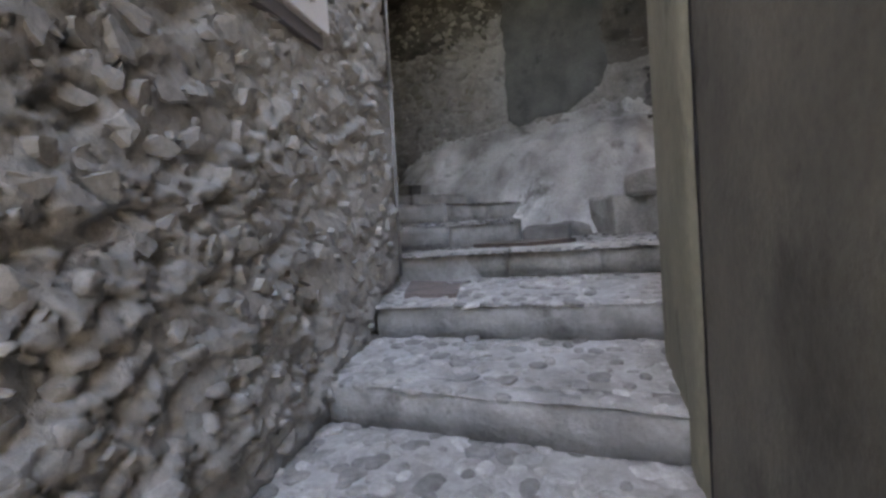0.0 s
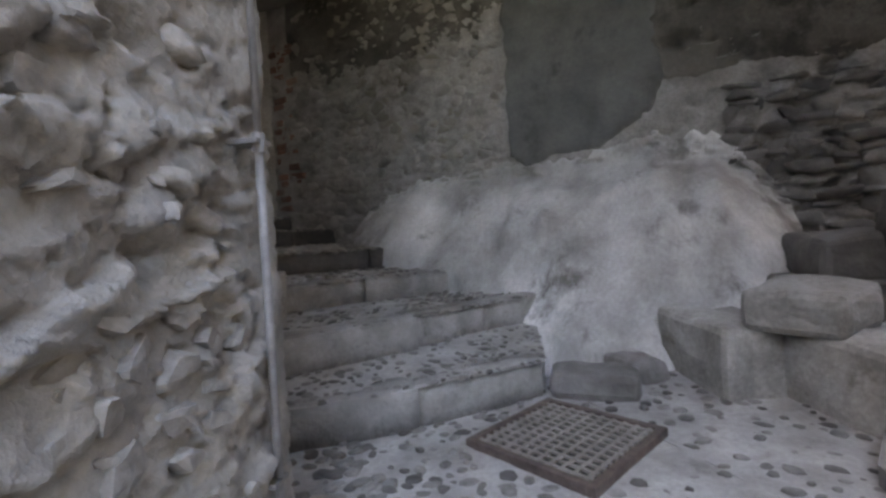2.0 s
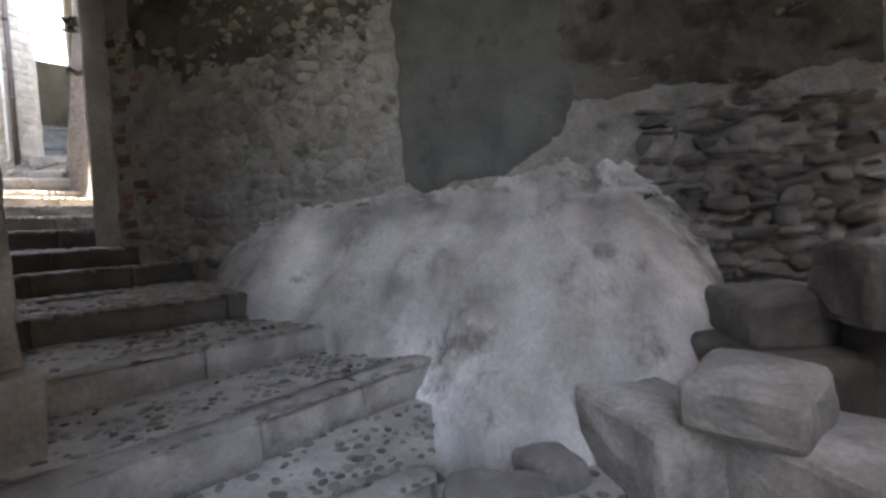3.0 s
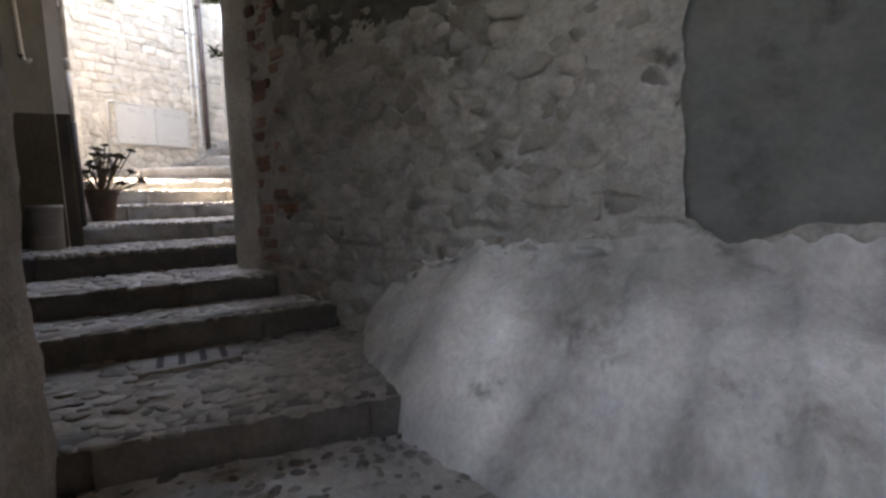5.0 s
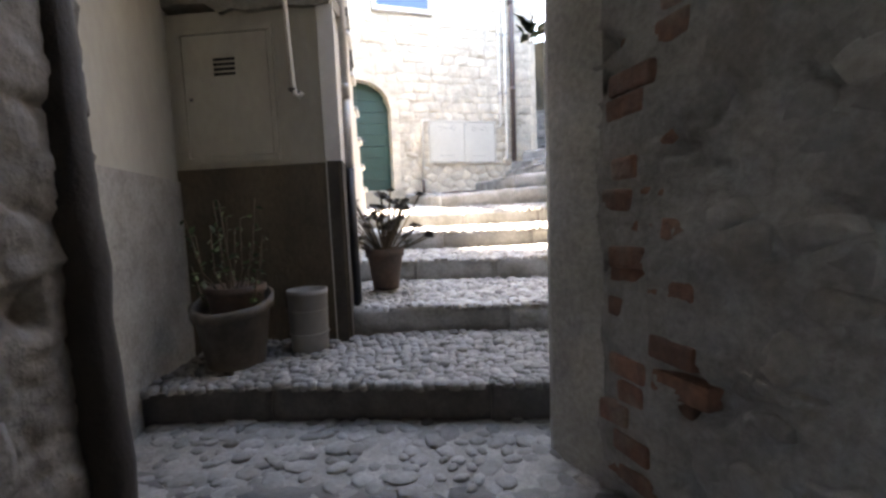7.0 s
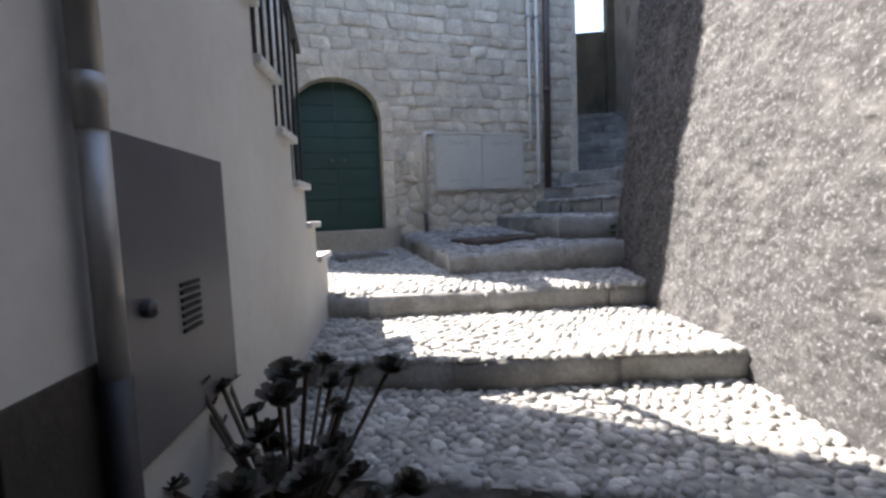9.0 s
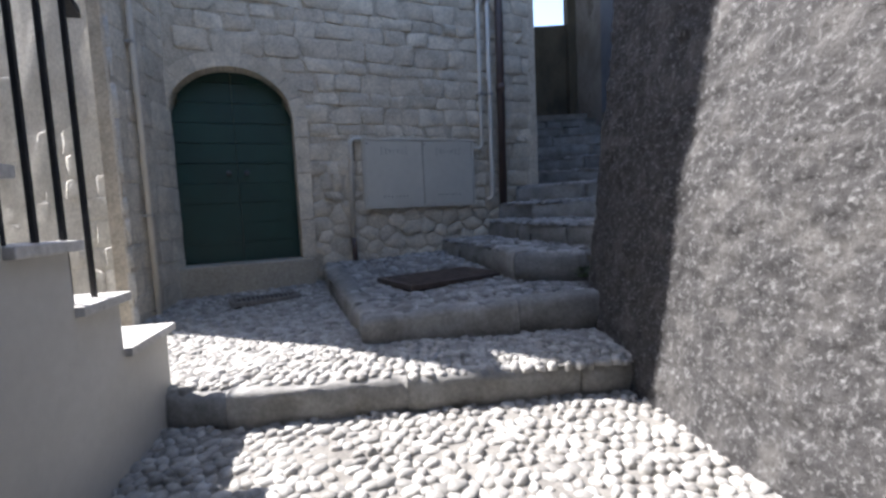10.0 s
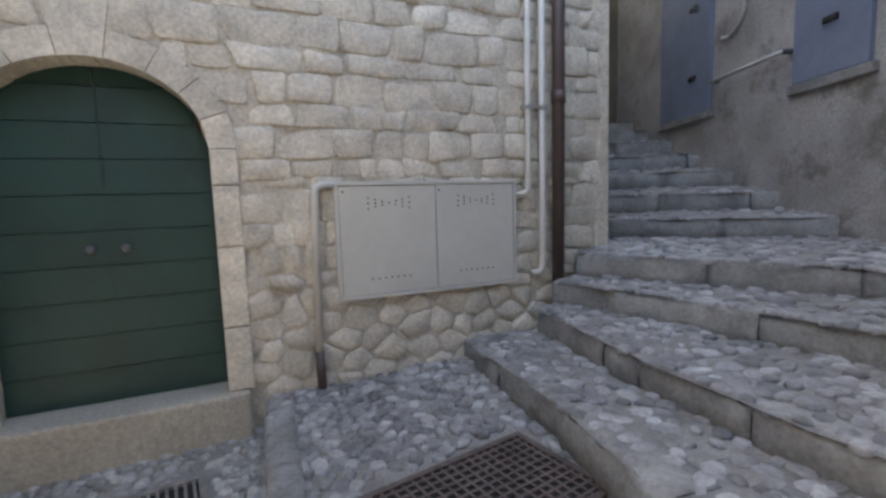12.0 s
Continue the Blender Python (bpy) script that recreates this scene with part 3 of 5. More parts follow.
UPPER = [  # front lines of the steps, left to right (u, v), and the height of their noses
    ([(1.55, 3.70), (2.45, 3.37), (3.16, 3.20)], 1.25, TREAD_MORTAR, PEBBLE, WORN_KERB),
    ([(1.55, 3.92), (2.77, 3.82), (3.85, 3.80)], 1.48, TREAD_MORTAR, PEBBLE, WORN_KERB),
    ([(1.62, 4.78), (4.2, 4.52)], 1.655, TREAD_MORTAR, PEBBLE, WORN_KERB),
    ([(1.62, 5.66), (2.3, 5.57), (3.8, 5.26)], 1.86, BED, SHADED_COBBLE, SHADED_KERB),
    ([(1.62, 6.62), (3.6, 6.53)], 2.09, BED, SHADED_COBBLE, SHADED_KERB),
    ([(1.30, 7.20), (3.30, 7.09)], 2.26, BED, SHADED_COBBLE, SHADED_KERB),
    ([(1.10, 7.72), (1.75, 7.80), (3.25, 7.80)], 2.466, BED, SHADED_COBBLE, SHADED_KERB),
    ([(1.86, 8.66), (4.25, 8.70)], 2.665, BED, COBBLE, KERB),
    ([(1.66, 9.72), (4.20, 9.56)], 2.865, BED, COBBLE, KERB),
    ([(1.48, 10.50), (2.39, 10.50), (4.05, 10.68)], 3.07, BED, COBBLE, KERB),
    ([(1.15, 11.50), (1.66, 11.45), (3.96, 11.80)], 3.265, BED, COBBLE, KERB),
]
for k, (line, z, bed, cob, kerb) in enumerate(UPPER[:-1]):
    nxt, z2 = UPPER[k + 1][0], UPPER[k + 1][1]
    lf, rf, lb, rb = line[0], line[-1], nxt[0], nxt[-1]
    if k == 6:
        lb = (1.0, 8.72)
    dense = k >= 3
    mid = [(lf, rf, rb, lb)]
    if len(line) == 3:
        q = line[1]
        s_ = (q[0] - lf[0]) / (rf[0] - lf[0])
        back = (lb[0] + (rb[0] - lb[0]) * s_, lb[1] + (rb[1] - lb[1]) * s_)
        mid = [(lf, q, back, lb), (q, rf, rb, back)]
    quads = [((*p, z - 0.012), (*q, z - 0.012), (r[0], r[1] + 0.06, z2 - 0.185), (t[0], t[1] + 0.06, z2 - 0.185)) for p, q, r, t in mid]
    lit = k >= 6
    s = cobbled("cobbled_step", "stone-edged step paved with pale river cobbles" if lit else "shaded stone step with cobbles set in grey mortar", quads, cob, 160 + k,
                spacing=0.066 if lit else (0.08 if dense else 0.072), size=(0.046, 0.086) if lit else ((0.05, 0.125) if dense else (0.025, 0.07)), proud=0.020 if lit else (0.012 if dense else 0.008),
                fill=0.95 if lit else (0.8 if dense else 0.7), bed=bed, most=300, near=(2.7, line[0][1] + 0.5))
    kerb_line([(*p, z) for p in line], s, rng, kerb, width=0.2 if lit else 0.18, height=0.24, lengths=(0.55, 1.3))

# the square before the green door, one sheet with the last step's front
square = cobbled("cobbled_square", "small square of pale rounded cobbles between stone kerbs", [
    ((1.15, 11.50, 3.255), (4.0, 11.78, 3.255), (4.0, 12.28, 3.33), (2.22, 12.08, 3.33)),
    ((0.2, 11.45, 3.25), (1.16, 11.50, 3.255), (2.26, 12.02, 3.33), (1.40, 14.3, 3.43)),
    ((-5.0, 11.2, 3.22), (0.2, 11.45, 3.25), (1.42, 14.3, 3.43), (-5.0, 13.6, 3.4))],
    COBBLE, 180, spacing=0.07, size=(0.05, 0.086), proud=0.022, most=300, near=(1.6, 12.2), category="square", keep=lambda x, y: abs((x - 1.05) * 0.85 + (y - 13.42) * 0.53) > 0.34 or abs(-(x - 1.05) * 0.53 + (y - 13.42) * 0.85) > 0.19)
kerb_line([(*p, 3.265) for p in UPPER[-1][0]], square, rng, KERB, width=0.24, height=0.25, lengths=(0.9, 1.6))

platform = cobbled("raised_pavement", "raised kerbed platform paved with uneven grey cobbles", [
    ((2.27, 12.08, 3.485), (3.3, 12.18, 3.53), (3.35, 13.5, 3.555), (1.62, 13.55, 3.54)),
    ((1.62, 13.55, 3.54), (3.35, 13.5, 3.555), (2.75, 14.9, 3.65), (1.38, 14.28, 3.61)),
    ((3.3, 12.18, 3.53), (4.2, 12.27, 3.55), (4.2, 12.75, 3.56), (3.35, 13.5, 3.555))],
    GREY_COBBLE, 190, spacing=0.092, size=(0.06, 0.115), proud=0.024, most=300, near=(2.6, 13.2), category="pavement",
    keep=lambda x, y: abs((x - 2.71) * 0.82 + (y - 13.23) * 0.57) > 0.51 or abs(-(x - 2.71) * 0.57 + (y - 13.23) * 0.82) > 0.36)
kerb_line([(2.24, 12.02, 3.50), (3.85, 12.20, 3.58)], platform, rng, KERB, width=0.2, height=0.26, lengths=(0.9, 1.2))
kerb_line([(1.36, 14.22, 3.63), (2.24, 12.03, 3.50)], platform, rng, KERB, width=0.17, height=0.26, lengths=(0.7, 1.1))

FAN = [  # steps that climb past the corner of the stone house
    ([(2.62, 14.9), (3.12, 13.62), (3.3, 12.86), (3.82, 12.66)], 3.79),
    ([(3.25, 14.9), (3.56, 13.75), (4.02, 12.55)], 3.98),
    ([(3.38, 14.95), (3.72, 14.67), (4.7, 13.2)], 4.18),
    ([(3.62, 15.1), (4.3, 14.45), (5.4, 13.6)], 4.385),
    ([(3.9, 15.9), (6.1, 15.2)], 4.60),
    ([(3.9, 16.4), (6.1, 15.9)], 4.83),
    ([(3.9, 16.95), (6.1, 16.6)], 5.08),
    ([(3.9, 17.5), (6.1, 17.25)], 5.32),
    ([(3.9, 18.1), (6.1, 17.9)], 5.56),
    ([(3.9, 18.7), (6.1, 18.6)], 5.80),
    ([(3.9, 19.3), (6.1, 19.3)], 6.02),
]


def along(line, s):
    lens = [math.dist(p, q) for p, q in zip(line, line[1:])]
    s *= sum(lens)
    for (p, q), l in zip(zip(line, line[1:]), lens):
        if s <= l or (p, q) == (line[-2], line[-1]):
            return p[0] + (q[0] - p[0]) * s / l, p[1] + (q[1] - p[1]) * s / l
        s -= l


for k, (line, z) in enumerate(FAN[:-1]):
    nxt, z2 = FAN[k + 1]
    quads = []
    for i in range(4):
        p, q, r, t = along(line, i / 4), along(line, i / 4 + 0.25), along(nxt, i / 4 + 0.25), along(nxt, i / 4)
        quads.append(((*p, z - 0.012), (*q, z - 0.012), (r[0] + 0.03, r[1] + 0.03, z2 - 0.185), (t[0] + 0.03, t[1] + 0.03, z2 - 0.185)))
    s = cobbled("fan_step", "broad worn stone step with cobbles, climbing past the house corner", quads, GREY_COBBLE, 210 + k, spacing=0.1 if k < 4 else 0.16, size=(0.06, 0.12), proud=0.02,
                fill=0.85, most=180 if k < 4 else 40, near=(4.0, 14.5))
    kerb_line([(*p, z) for p in line], s, rng, KERB, width=0.24 if k < 4 else 0.3, height=0.26, lengths=(0.6, 1.2))
tagged(part("upper_landing", box(3.6, 8, 19.2, 26, 5.6, 6.0), BED, m=UV), "paved landing above the upper stairs", "pavement", kind="structure")

# ---- left wall of the lower stairs: deep rubble ----
LW = wall_frame((-0.32, 3.49, -1.0), (-0.25, -0.97), (0.97, -0.25))


def lw_height(x, y):
    wx, wy = x + 0.07 * soft_noise(x, y, 4, 9), y + 0.06 * soft_noise(x, y, 5, 12)
    big = soft_noise(x, y, 1.1, 3) * 0.045
    faces = rubble_height(wx, wy + 0.35 * wx, 0.27, 0.115, 4, 0.034, 0.65, -0.4, 0.06)
    mid = rubble_height(wx + 3, wy - 0.25 * wx + 2, 0.105, 0.055, 8, 0.016, 0.9, -0.35, 0.07)
    small = rubble_height(wx + 1, wy + 5, 0.04, 0.026, 15, 0.005, 1.0)
    mask = np.clip(soft_noise(x, y, 2.2, 21) * 2.0 + 0.85, 0.4, 1)
    pits = -0.04 * np.clip(soft_noise(x * 0.8, y * 1.3 + 0.4 * x, 6, 43) - 0.32, 0, 0.3) / 0.2
    corner = -0.05 * np.exp(-x / 0.015)
    return big * np.clip(x * 4, 0, 1) + (faces + mid) * mask * np.clip(0.1 + x * 4, 0.15, 1) + small + soft_noise(x, y, 14, 30) * 0.005 + pits + corner - 0.02


wall_west = tagged(part("wall_west", relief_sheet(5.0, 5.0, 0.0145, lw_height), LIME_MORTAR, m=LW, smooth=True), "rough rubble wall with grey lime mortar", "wall", kind="structure")
rng = random.Random(11)
cells = [c for c in rubble_cells(0.26, 4.0, 1.0, 4.5, 0.145, 0.082, rng, 0.48) if rng.random() < 0.5]
cells += [c for c in rubble_cells(0.26, 4.0, 1.0, 4.5, 0.07, 0.045, rng, 0.48) if rng.random() < 0.12]
cells.sort(key=lambda c: abs(c[0][0] - 1.3) + abs(c[0][1] - 2.6))
hh = lambda x, y: float(lw_height(np.array([x]), np.array([y]))[0])
lay_stones(cells, wall_west, RUBBLE, rng, 0.012, (-0.004, 0.024), lift=hh, dome=0.25, tilt=0.4, cut=0.16, top=(0.6, 0.88), flat=True)
# the mass behind it, up to the alley's left side
tagged(part("house_west", prism([(-0.40, 3.55), (-2.64, 6.58), (-3.3, 6.3), (-9.0, 3.0), (-9.0, -3.0), (-2.08, -3.0)], -1.1, 6.0), VAULT_MORTAR), "grey rubble house between the two alleys", "house", kind="structure")

# ---- right wall and pilaster of the lower stairs ----
RW = wall_frame((0.98, 2.22, -1.0), (-0.33, -0.94), (-0.94, 0.33))
wall_east = tagged(part("wall_east", relief_sheet(3.0, 5.4, 0.05, lambda x, y: soft_noise(x, y, 0.7, 50) * 0.02 - 0.03 - 0.10 * np.clip(x - 1.6, 0, 2) ** 2), EAST_PLASTER, m=RW, smooth=True), "stained brown plaster wall", "wall", kind="structure")
prof = [(0.0, -0.30), (0.0, -0.03), (0.02, -0.006), (0.08, 0.004), (0.32, 0.006), (0.74, 0.0), (0.82, -0.012), (0.85, -0.04)]
pv = [(x + 0.006 * noise.noise((y * 1.3, i, 0.5)), y, z + 0.008 * noise.noise((y * 1.1, i * 0.7, 3.5))) for y in [0.16 * j for j in range(34)] for i, (x, z) in enumerate(prof)]
pf = [(j * 8 + i, j * 8 + i + 1, (j + 1) * 8 + i + 1, (j + 1) * 8 + i) for j in range(33) for i in range(7)]
part("pilaster", (pv, pf), OLIVE_PLASTER, wall_east, "olive plaster pilaster with a rounded arris", smooth=True)
crack = [(0.86 + 0.012 * noise.noise((j * 0.7, 2.2, 0)), 1.0 + 0.09 * j, -0.024) for j in range(26)]
part("crack", tube(crack, 0.006, 5, [0.004 + 0.005 * abs(noise.noise((j * 0.9, 5, 5))) for j in range(26)]), BLACK, wall_east, "dark crack beside the pilaster")
# Unseen block over the stair wall, added to keep skylight out of the vault.
tagged(part("house_east_back", prism([(1.16, 2.16), (0.95, 0.9), (6.0, 0.6), (6.0, 1.2), (2.2, 2.0)], 3.3, 6.0), GREY_PLASTER), "unseen block added over the stair wall to keep skylight off the vault", "house", kind="structure")
tagged(part("house_east", prism([(1.12, 2.14), (0.62, 0.5), (0.45, -3.0), (6.0, -3.0), (6.0, 1.2), (2.2, 2.0)], -1.1, 4.4), GREY_PLASTER), "plastered house beside the lower stairs", "house", kind="structure")
tagged(part("house_south", box(-9, 9, -9.3, -9.0, -1.2, 5.0), GREY_PLASTER), "plain house across the foot of the stairs", "house", kind="structure")

# ---- facing wall of the vault ----
W1 = wall_frame((-1.85, 7.97, 0), (0.866, -0.5), (-0.5, -0.866))


SKIRT_TOP = [(1.42, 2.0), (1.62, 2.26), (2.2, 2.50), (2.85, 2.56), (3.3, 2.58), (3.85, 2.57), (4.4, 2.70), (4.9, 2.64), (5.35, 2.15)]
PATCH_LOW = [(3.2, 2.64), (3.45, 2.46), (3.69, 2.55), (4.07, 2.56), (4.28, 2.68), (4.6, 2.82)]


def ridge(x, line):
    return np.interp(x, [p[0] for p in line], [p[1] for p in line])


def w1_height(x, y):
    base = soft_noise(x, y, 1.1, 60) * 0.04 + soft_noise(x, y, 7, 64) * 0.014 + soft_noise(x, y, 20, 65) * 0.009
    stones = rubble_height(x + 0.07 * soft_noise(x, y, 5, 70), y + 0.03 * soft_noise(x, y, 6, 71), 0.20, 0.085, 66, 0.03, 0.3, -0.2, 0.15)
    right = np.clip((x - 4.85) / 0.2, 0, 1) * np.clip((3.0 - y) / 0.2, 0, 1)
    left = np.clip((3.26 - x) / 0.12, 0, 1) * np.clip((x - 0.4) / 1.2, 0, 1)
    render = np.clip((x - 3.24) / 0.02, 0, 1) * np.clip((4.8 - x) / 0.2, 0, 1) * np.clip((y - ridge(x, PATCH_LOW)) / 0.02, 0, 1)
    pits = -0.055 * np.clip(soft_noise(x * 0.6, y * 1.4, 6, 92) - 0.3, 0, 0.4) / 0.2
    hx, hy = x - 4.72 + 0.08 * soft_noise(x, y, 7, 33), y - 3.37 + 0.06 * soft_noise(x, y, 8, 37)
    hole = -0.16 * np.exp(-(hx / 0.09) ** 2 - (hy / 0.045) ** 2) + 0.05 * np.exp(-((np.hypot(hx / 1.4, hy) - 0.11) / 0.03) ** 2) * np.clip(0.5 + soft_noise(x, y, 5, 39) * 2, 0, 1)
    lump = 0.06 * np.exp(-((x - 4.83) / 0.16) ** 2 - ((y - 2.93) / 0.06) ** 2)
    return hole + lump + base * (1 - 0.5 * render) + (stones * (1.1 * left + 1.5 * right) + pits) * (1 - render) + 0.012 * render


wall_north = tagged(part("wall_north", relief_sheet(6.4, 5.2, 0.02, w1_height), VAULT_MORTAR, m=W1, smooth=True), "dark rubble wall under the vault with patches of old render", "wall", kind="structure")
rng = random.Random(21)
hh1 = lambda x, y: float(w1_height(np.array([x]), np.array([y]))[0])
cells = [c for c in rubble_cells(0.66, 3.22, 1.9, 4.6, 0.165, 0.08, rng, 0.48) if rng.random() < 0.4 + 0.3 * min(max(c[0][0] - 0.8, 0), 1) and c[0][1] > ridge(c[0][0], SKIRT_TOP) - 0.06 * (c[0][0] > 1.45) - 0.5 * (c[0][0] < 1.45)]
lay_stones(cells, wall_north, VAULT_STONE, rng, 0.006, (0.0, 0.024), lift=hh1, make=fieldstone, tilt=0.3, wobble=0.5, crown=((1.05, 0), (0.98, 0.55), (0.86, 1)))
cells = [c for c in course_cells(4.98, 6.35, 1.5, 2.92, (0.045, 0.115), (0.08, 0.27), rng, 0.04) if rng.random() < 0.8 - 0.8 * max(5.2 - c[0][0], 0)]
lay_stones(cells, wall_north, SLAB_STONE, rng, 0.004, (0.005, 0.05), lift=hh1, make=fieldstone, tilt=0.25, wobble=0.5, crown=SQUARED)
# patch of green render, with an uneven lower edge
top = lambda x: 4.9
low = lambda x: float(ridge(x, PATCH_LOW)) + 0.04 * noise.noise((x * 7, 1, 1)) + 0.03 * noise.noise((x * 21, 4, 1))
edge_l = lambda y: 3.25 + 0.04 * noise.noise((y * 5, 8, 2)) + 0.01 * noise.noise((y * 21, 8, 2))
edge_r = lambda y: 4.58 + 0.08 * noise.noise((y * 3, 3, 2)) + 0.05 * noise.noise((y * 17, 3, 2))
pv, pf = grid(40, 50, lambda s, t: (0, 0, 0))
pv = []
for j in range(51):
    for i in range(41):
        s_, t_ = i / 40, j / 50
        x = 3.25 + 1.35 * s_
        y = low(x) + (top(x) - low(x)) * t_
        x = edge_l(y) + (edge_r(y) - edge_l(y)) * s_
        rim = -0.07 if i in (0, 40) or j == 0 else 0
        pv.append((x, y, 0.034 + 0.014 * noise.noise((x * 3, y * 3, 0)) + 0.006 * noise.noise((x * 13, y * 13, 0)) + rim))
part("render_patch", (pv, pf), GREEN_RENDER, wall_north, "smooth grey-green render patch with a broken lower edge", smooth=True)
stained = lambda x, y: np.clip(y / 0.12 - 0.4 + 0.9 * soft_noise(x, y, 4, 131), 0, 1)
part("stained_render", relief_sheet(1.95, 2.0, 0.025, lambda x, y: w1_height(x + 4.42, y + 2.92) - 0.05 + 0.06 * stained(x, y)), STAINED_RENDER, wall_north, "dark stained render beside the green patch", m=Matrix.Translation((4.42, 2.92, 0)), smooth=True)
head = lambda x, y: np.clip(y / 0.22 - 0.9 + 2.2 * soft_noise(x, y, 1.9, 151) + 0.5 * soft_noise(x, y, 8, 155), 0, 1)
part("stained_head", relief_sheet(2.7, 1.35, 0.022, lambda x, y: w1_height(x + 0.62, y + 3.55) - 0.05 + 0.062 * head(x, y)), STAINED_RENDER, wall_north, "brown water stain under the vault", m=Matrix.Translation((0.62, 3.55, 0)), smooth=True)
# column of red bricks beside the plastered corner
for j in range(22):
    y = 2.38 + j * 0.092 + rng.uniform(-0.012, 0.012)
    x = 0.31 + (0.05 if j % 2 else 0.0) + rng.uniform(-0.04, 0.04)
    for i in range(rng.choice((1, 2, 2))):
        w = rng.uniform(0.11, 0.21)
        if rng.random() < 0.9:
            q = box(-w / 2, w / 2, -0.036, 0.036, -0.06, rng.uniform(-0.006, 0.014), 0.013)
            part("brick", q, BRICK, wall_north, m=Matrix.Translation((x + w / 2, y, hh1(x + 0.1, y))) @ Euler((rng.uniform(-0.06, 0.06), rng.uniform(-0.07, 0.07), rng.uniform(-0.08, 0.08))).to_matrix().to_4x4())
        x += w + 0.018
# plaster at the corner, turning into the alley
prof = [(0.30, 0.0), (0.24, 0.03), (0.05, 0.045), (0.0, 0.03), (-0.025, -0.02), (-0.03, -0.25), (0.05, -0.52)]
pv = [(x + 0.012 * noise.noise((y * 1.2, i, 0.5)) + 0.016 * (y - 3.3), y, z + 0.015 * noise.noise((y * 1.4, i * 0.7, 3.5))) for y in [1.9 + 0.12 * j for j in range(30)] for i, (x, z) in enumerate(prof)]
pf = [(j * 7 + i, j * 7 + i + 1, (j + 1) * 7 + i + 1, (j + 1) * 7 + i) for j in range(29) for i in range(6)]
part("corner_plaster", (pv, pf), surface("pale_plaster", (0.43, 0.415, 0.385), (0.30, 0.29, 0.27), 3, bump=0.6), wall_north, "pale plaster on the corner", smooth=True)
tagged(part("house_north", prism([(3.2, 7.62), (5.8, 2.05), (9, 2.05), (9, 8.2), (4.25, 8.2), (3.35, 8.1)], -1.1, 6.4), VAULT_MORTAR, m=UV), "rubble house along the vault", "house", kind="structure")

# white render that runs down from the wall onto the steps
FOOT = [(3.64, 6.27, 1.95), (3.52, 5.85, 1.90), (3.47, 5.3, 1.84), (3.60, 4.55, 1.62), (3.68, 4.05, 1.38), (3.62, 3.45, 1.2), (3.75, 3.0, 1.08), (4.1, 2.55, 1.1), (4.6, 2.2, 1.2)]
SKIRT_TO_WALL = W1.inverted() @ UV
WALL_TO_SKIRT = SKIRT_TO_WALL.inverted()


def skirt(s, t):
    k = min(int(s * 8), 7)
    f = s * 8 - k
    a = SKIRT_TO_WALL @ Vector(FOOT[k]).lerp(Vector(FOOT[k + 1]), f)
    x = SKIRT_TOP[k][0] + (SKIRT_TOP[k + 1][0] - SKIRT_TOP[k][0]) * f
    b = Vector((x, SKIRT_TOP[k][1] + (SKIRT_TOP[k + 1][1] - SKIRT_TOP[k][1]) * f, 0.02))
    b.y += 0.05 * noise.noise((x * 5, 2, 5)) + 0.025 * noise.noise((x * 15, 1, 5))
    q = a.lerp(b, t)
    q.z += 0.06 * rough_noise(q, 1.5, 3) * (0.4 + math.sin(math.pi * t)) + 0.026 * rough_noise(q, 6, 4)
    ends = min(max((s - 0.88 - 0.06 * noise.noise((t * 8, 3, 3))) / 0.12, 0), 1) + min(max((0.06 + 0.05 * noise.noise((t * 7, 1, 3)) - s) / 0.06, 0), 1)
    q.z -= 0.08 * ends
    if t > 0.7:
        w = min((t - 0.7) / 0.25, 1)
        w = w * w * (3 - 2 * w)
        into = min(max((t - 0.95 - 0.04 * noise.noise((x * 11, 2.0, 5.0))) / 0.05, 0), 1)
        q.z += (hh1(q.x, q.y) + 0.016 + 0.03 * min(max((q.x - 4.7) / 0.2, 0), 1) - 0.05 * into - q.z) * w
    p = WALL_TO_SKIRT @ q
    return p + Vector((-0.04, 0, -0.3)) if t == 0 else p


tagged(part("render_skirt", grid(200, 90, skirt), WHITE_RENDER, m=UV, smooth=True), "white lime render spread over the sloping foot of the wall", "render", kind="structure")

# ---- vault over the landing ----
tagged(part("ceiling", prism([(-0.6, 3.0), (1.6, 3.6), (1.78, 6.95), (3.2, 7.55), (9, 7.4), (9, -0.5), (4.6, 0.2), (2.45, 1.35), (1.7, 2.2)], 4.75, 5.3), SOFFIT, m=UV), "dark brown soffit of the vault", "ceiling", kind="structure")
tagged(part("house_above", prism([(-0.6, 3.0), (1.6, 3.6), (1.70, 6.85), (3.2, 7.45), (9, 7.4), (9, -0.5), (4.6, 0.2), (2.45, 1.35), (1.7, 2.2)], 5.31, 9.0), VAULT_MORTAR, m=UV), "rubble house built over the vault", "house", kind="structure")
# Both walls carry the passage's shade in their colour.
tagged(part("passage_end", box(8.0, 8.3, -1.5, 4.0, 0.5, 4.8), MASONRY_AND_SHADE, m=UV), "wall that closes the side passage, darkened to stand in for shade", "wall", kind="structure")
# Unseen wall, added to block daylight from the passage.
tagged(part("passage_side", prism([(5.8, 0.4), (7.9, 3.7), (8.2, 3.5), (6.1, 0.2)], -1.1, 6.0), MASONRY_AND_SHADE), "unseen darkened wall added to keep daylight out of the side passage", "wall", kind="structure")
tagged(part("passage_floor", prism([(3.2, 0.4), (8.2, -1.2), (8.2, 2.6), (5.6, 2.2), (4.2, 2.75), (3.4, 1.9)], 0.7, 1.02), BED, m=UV), "dark earth floor of the side passage", "floor", kind="structure")

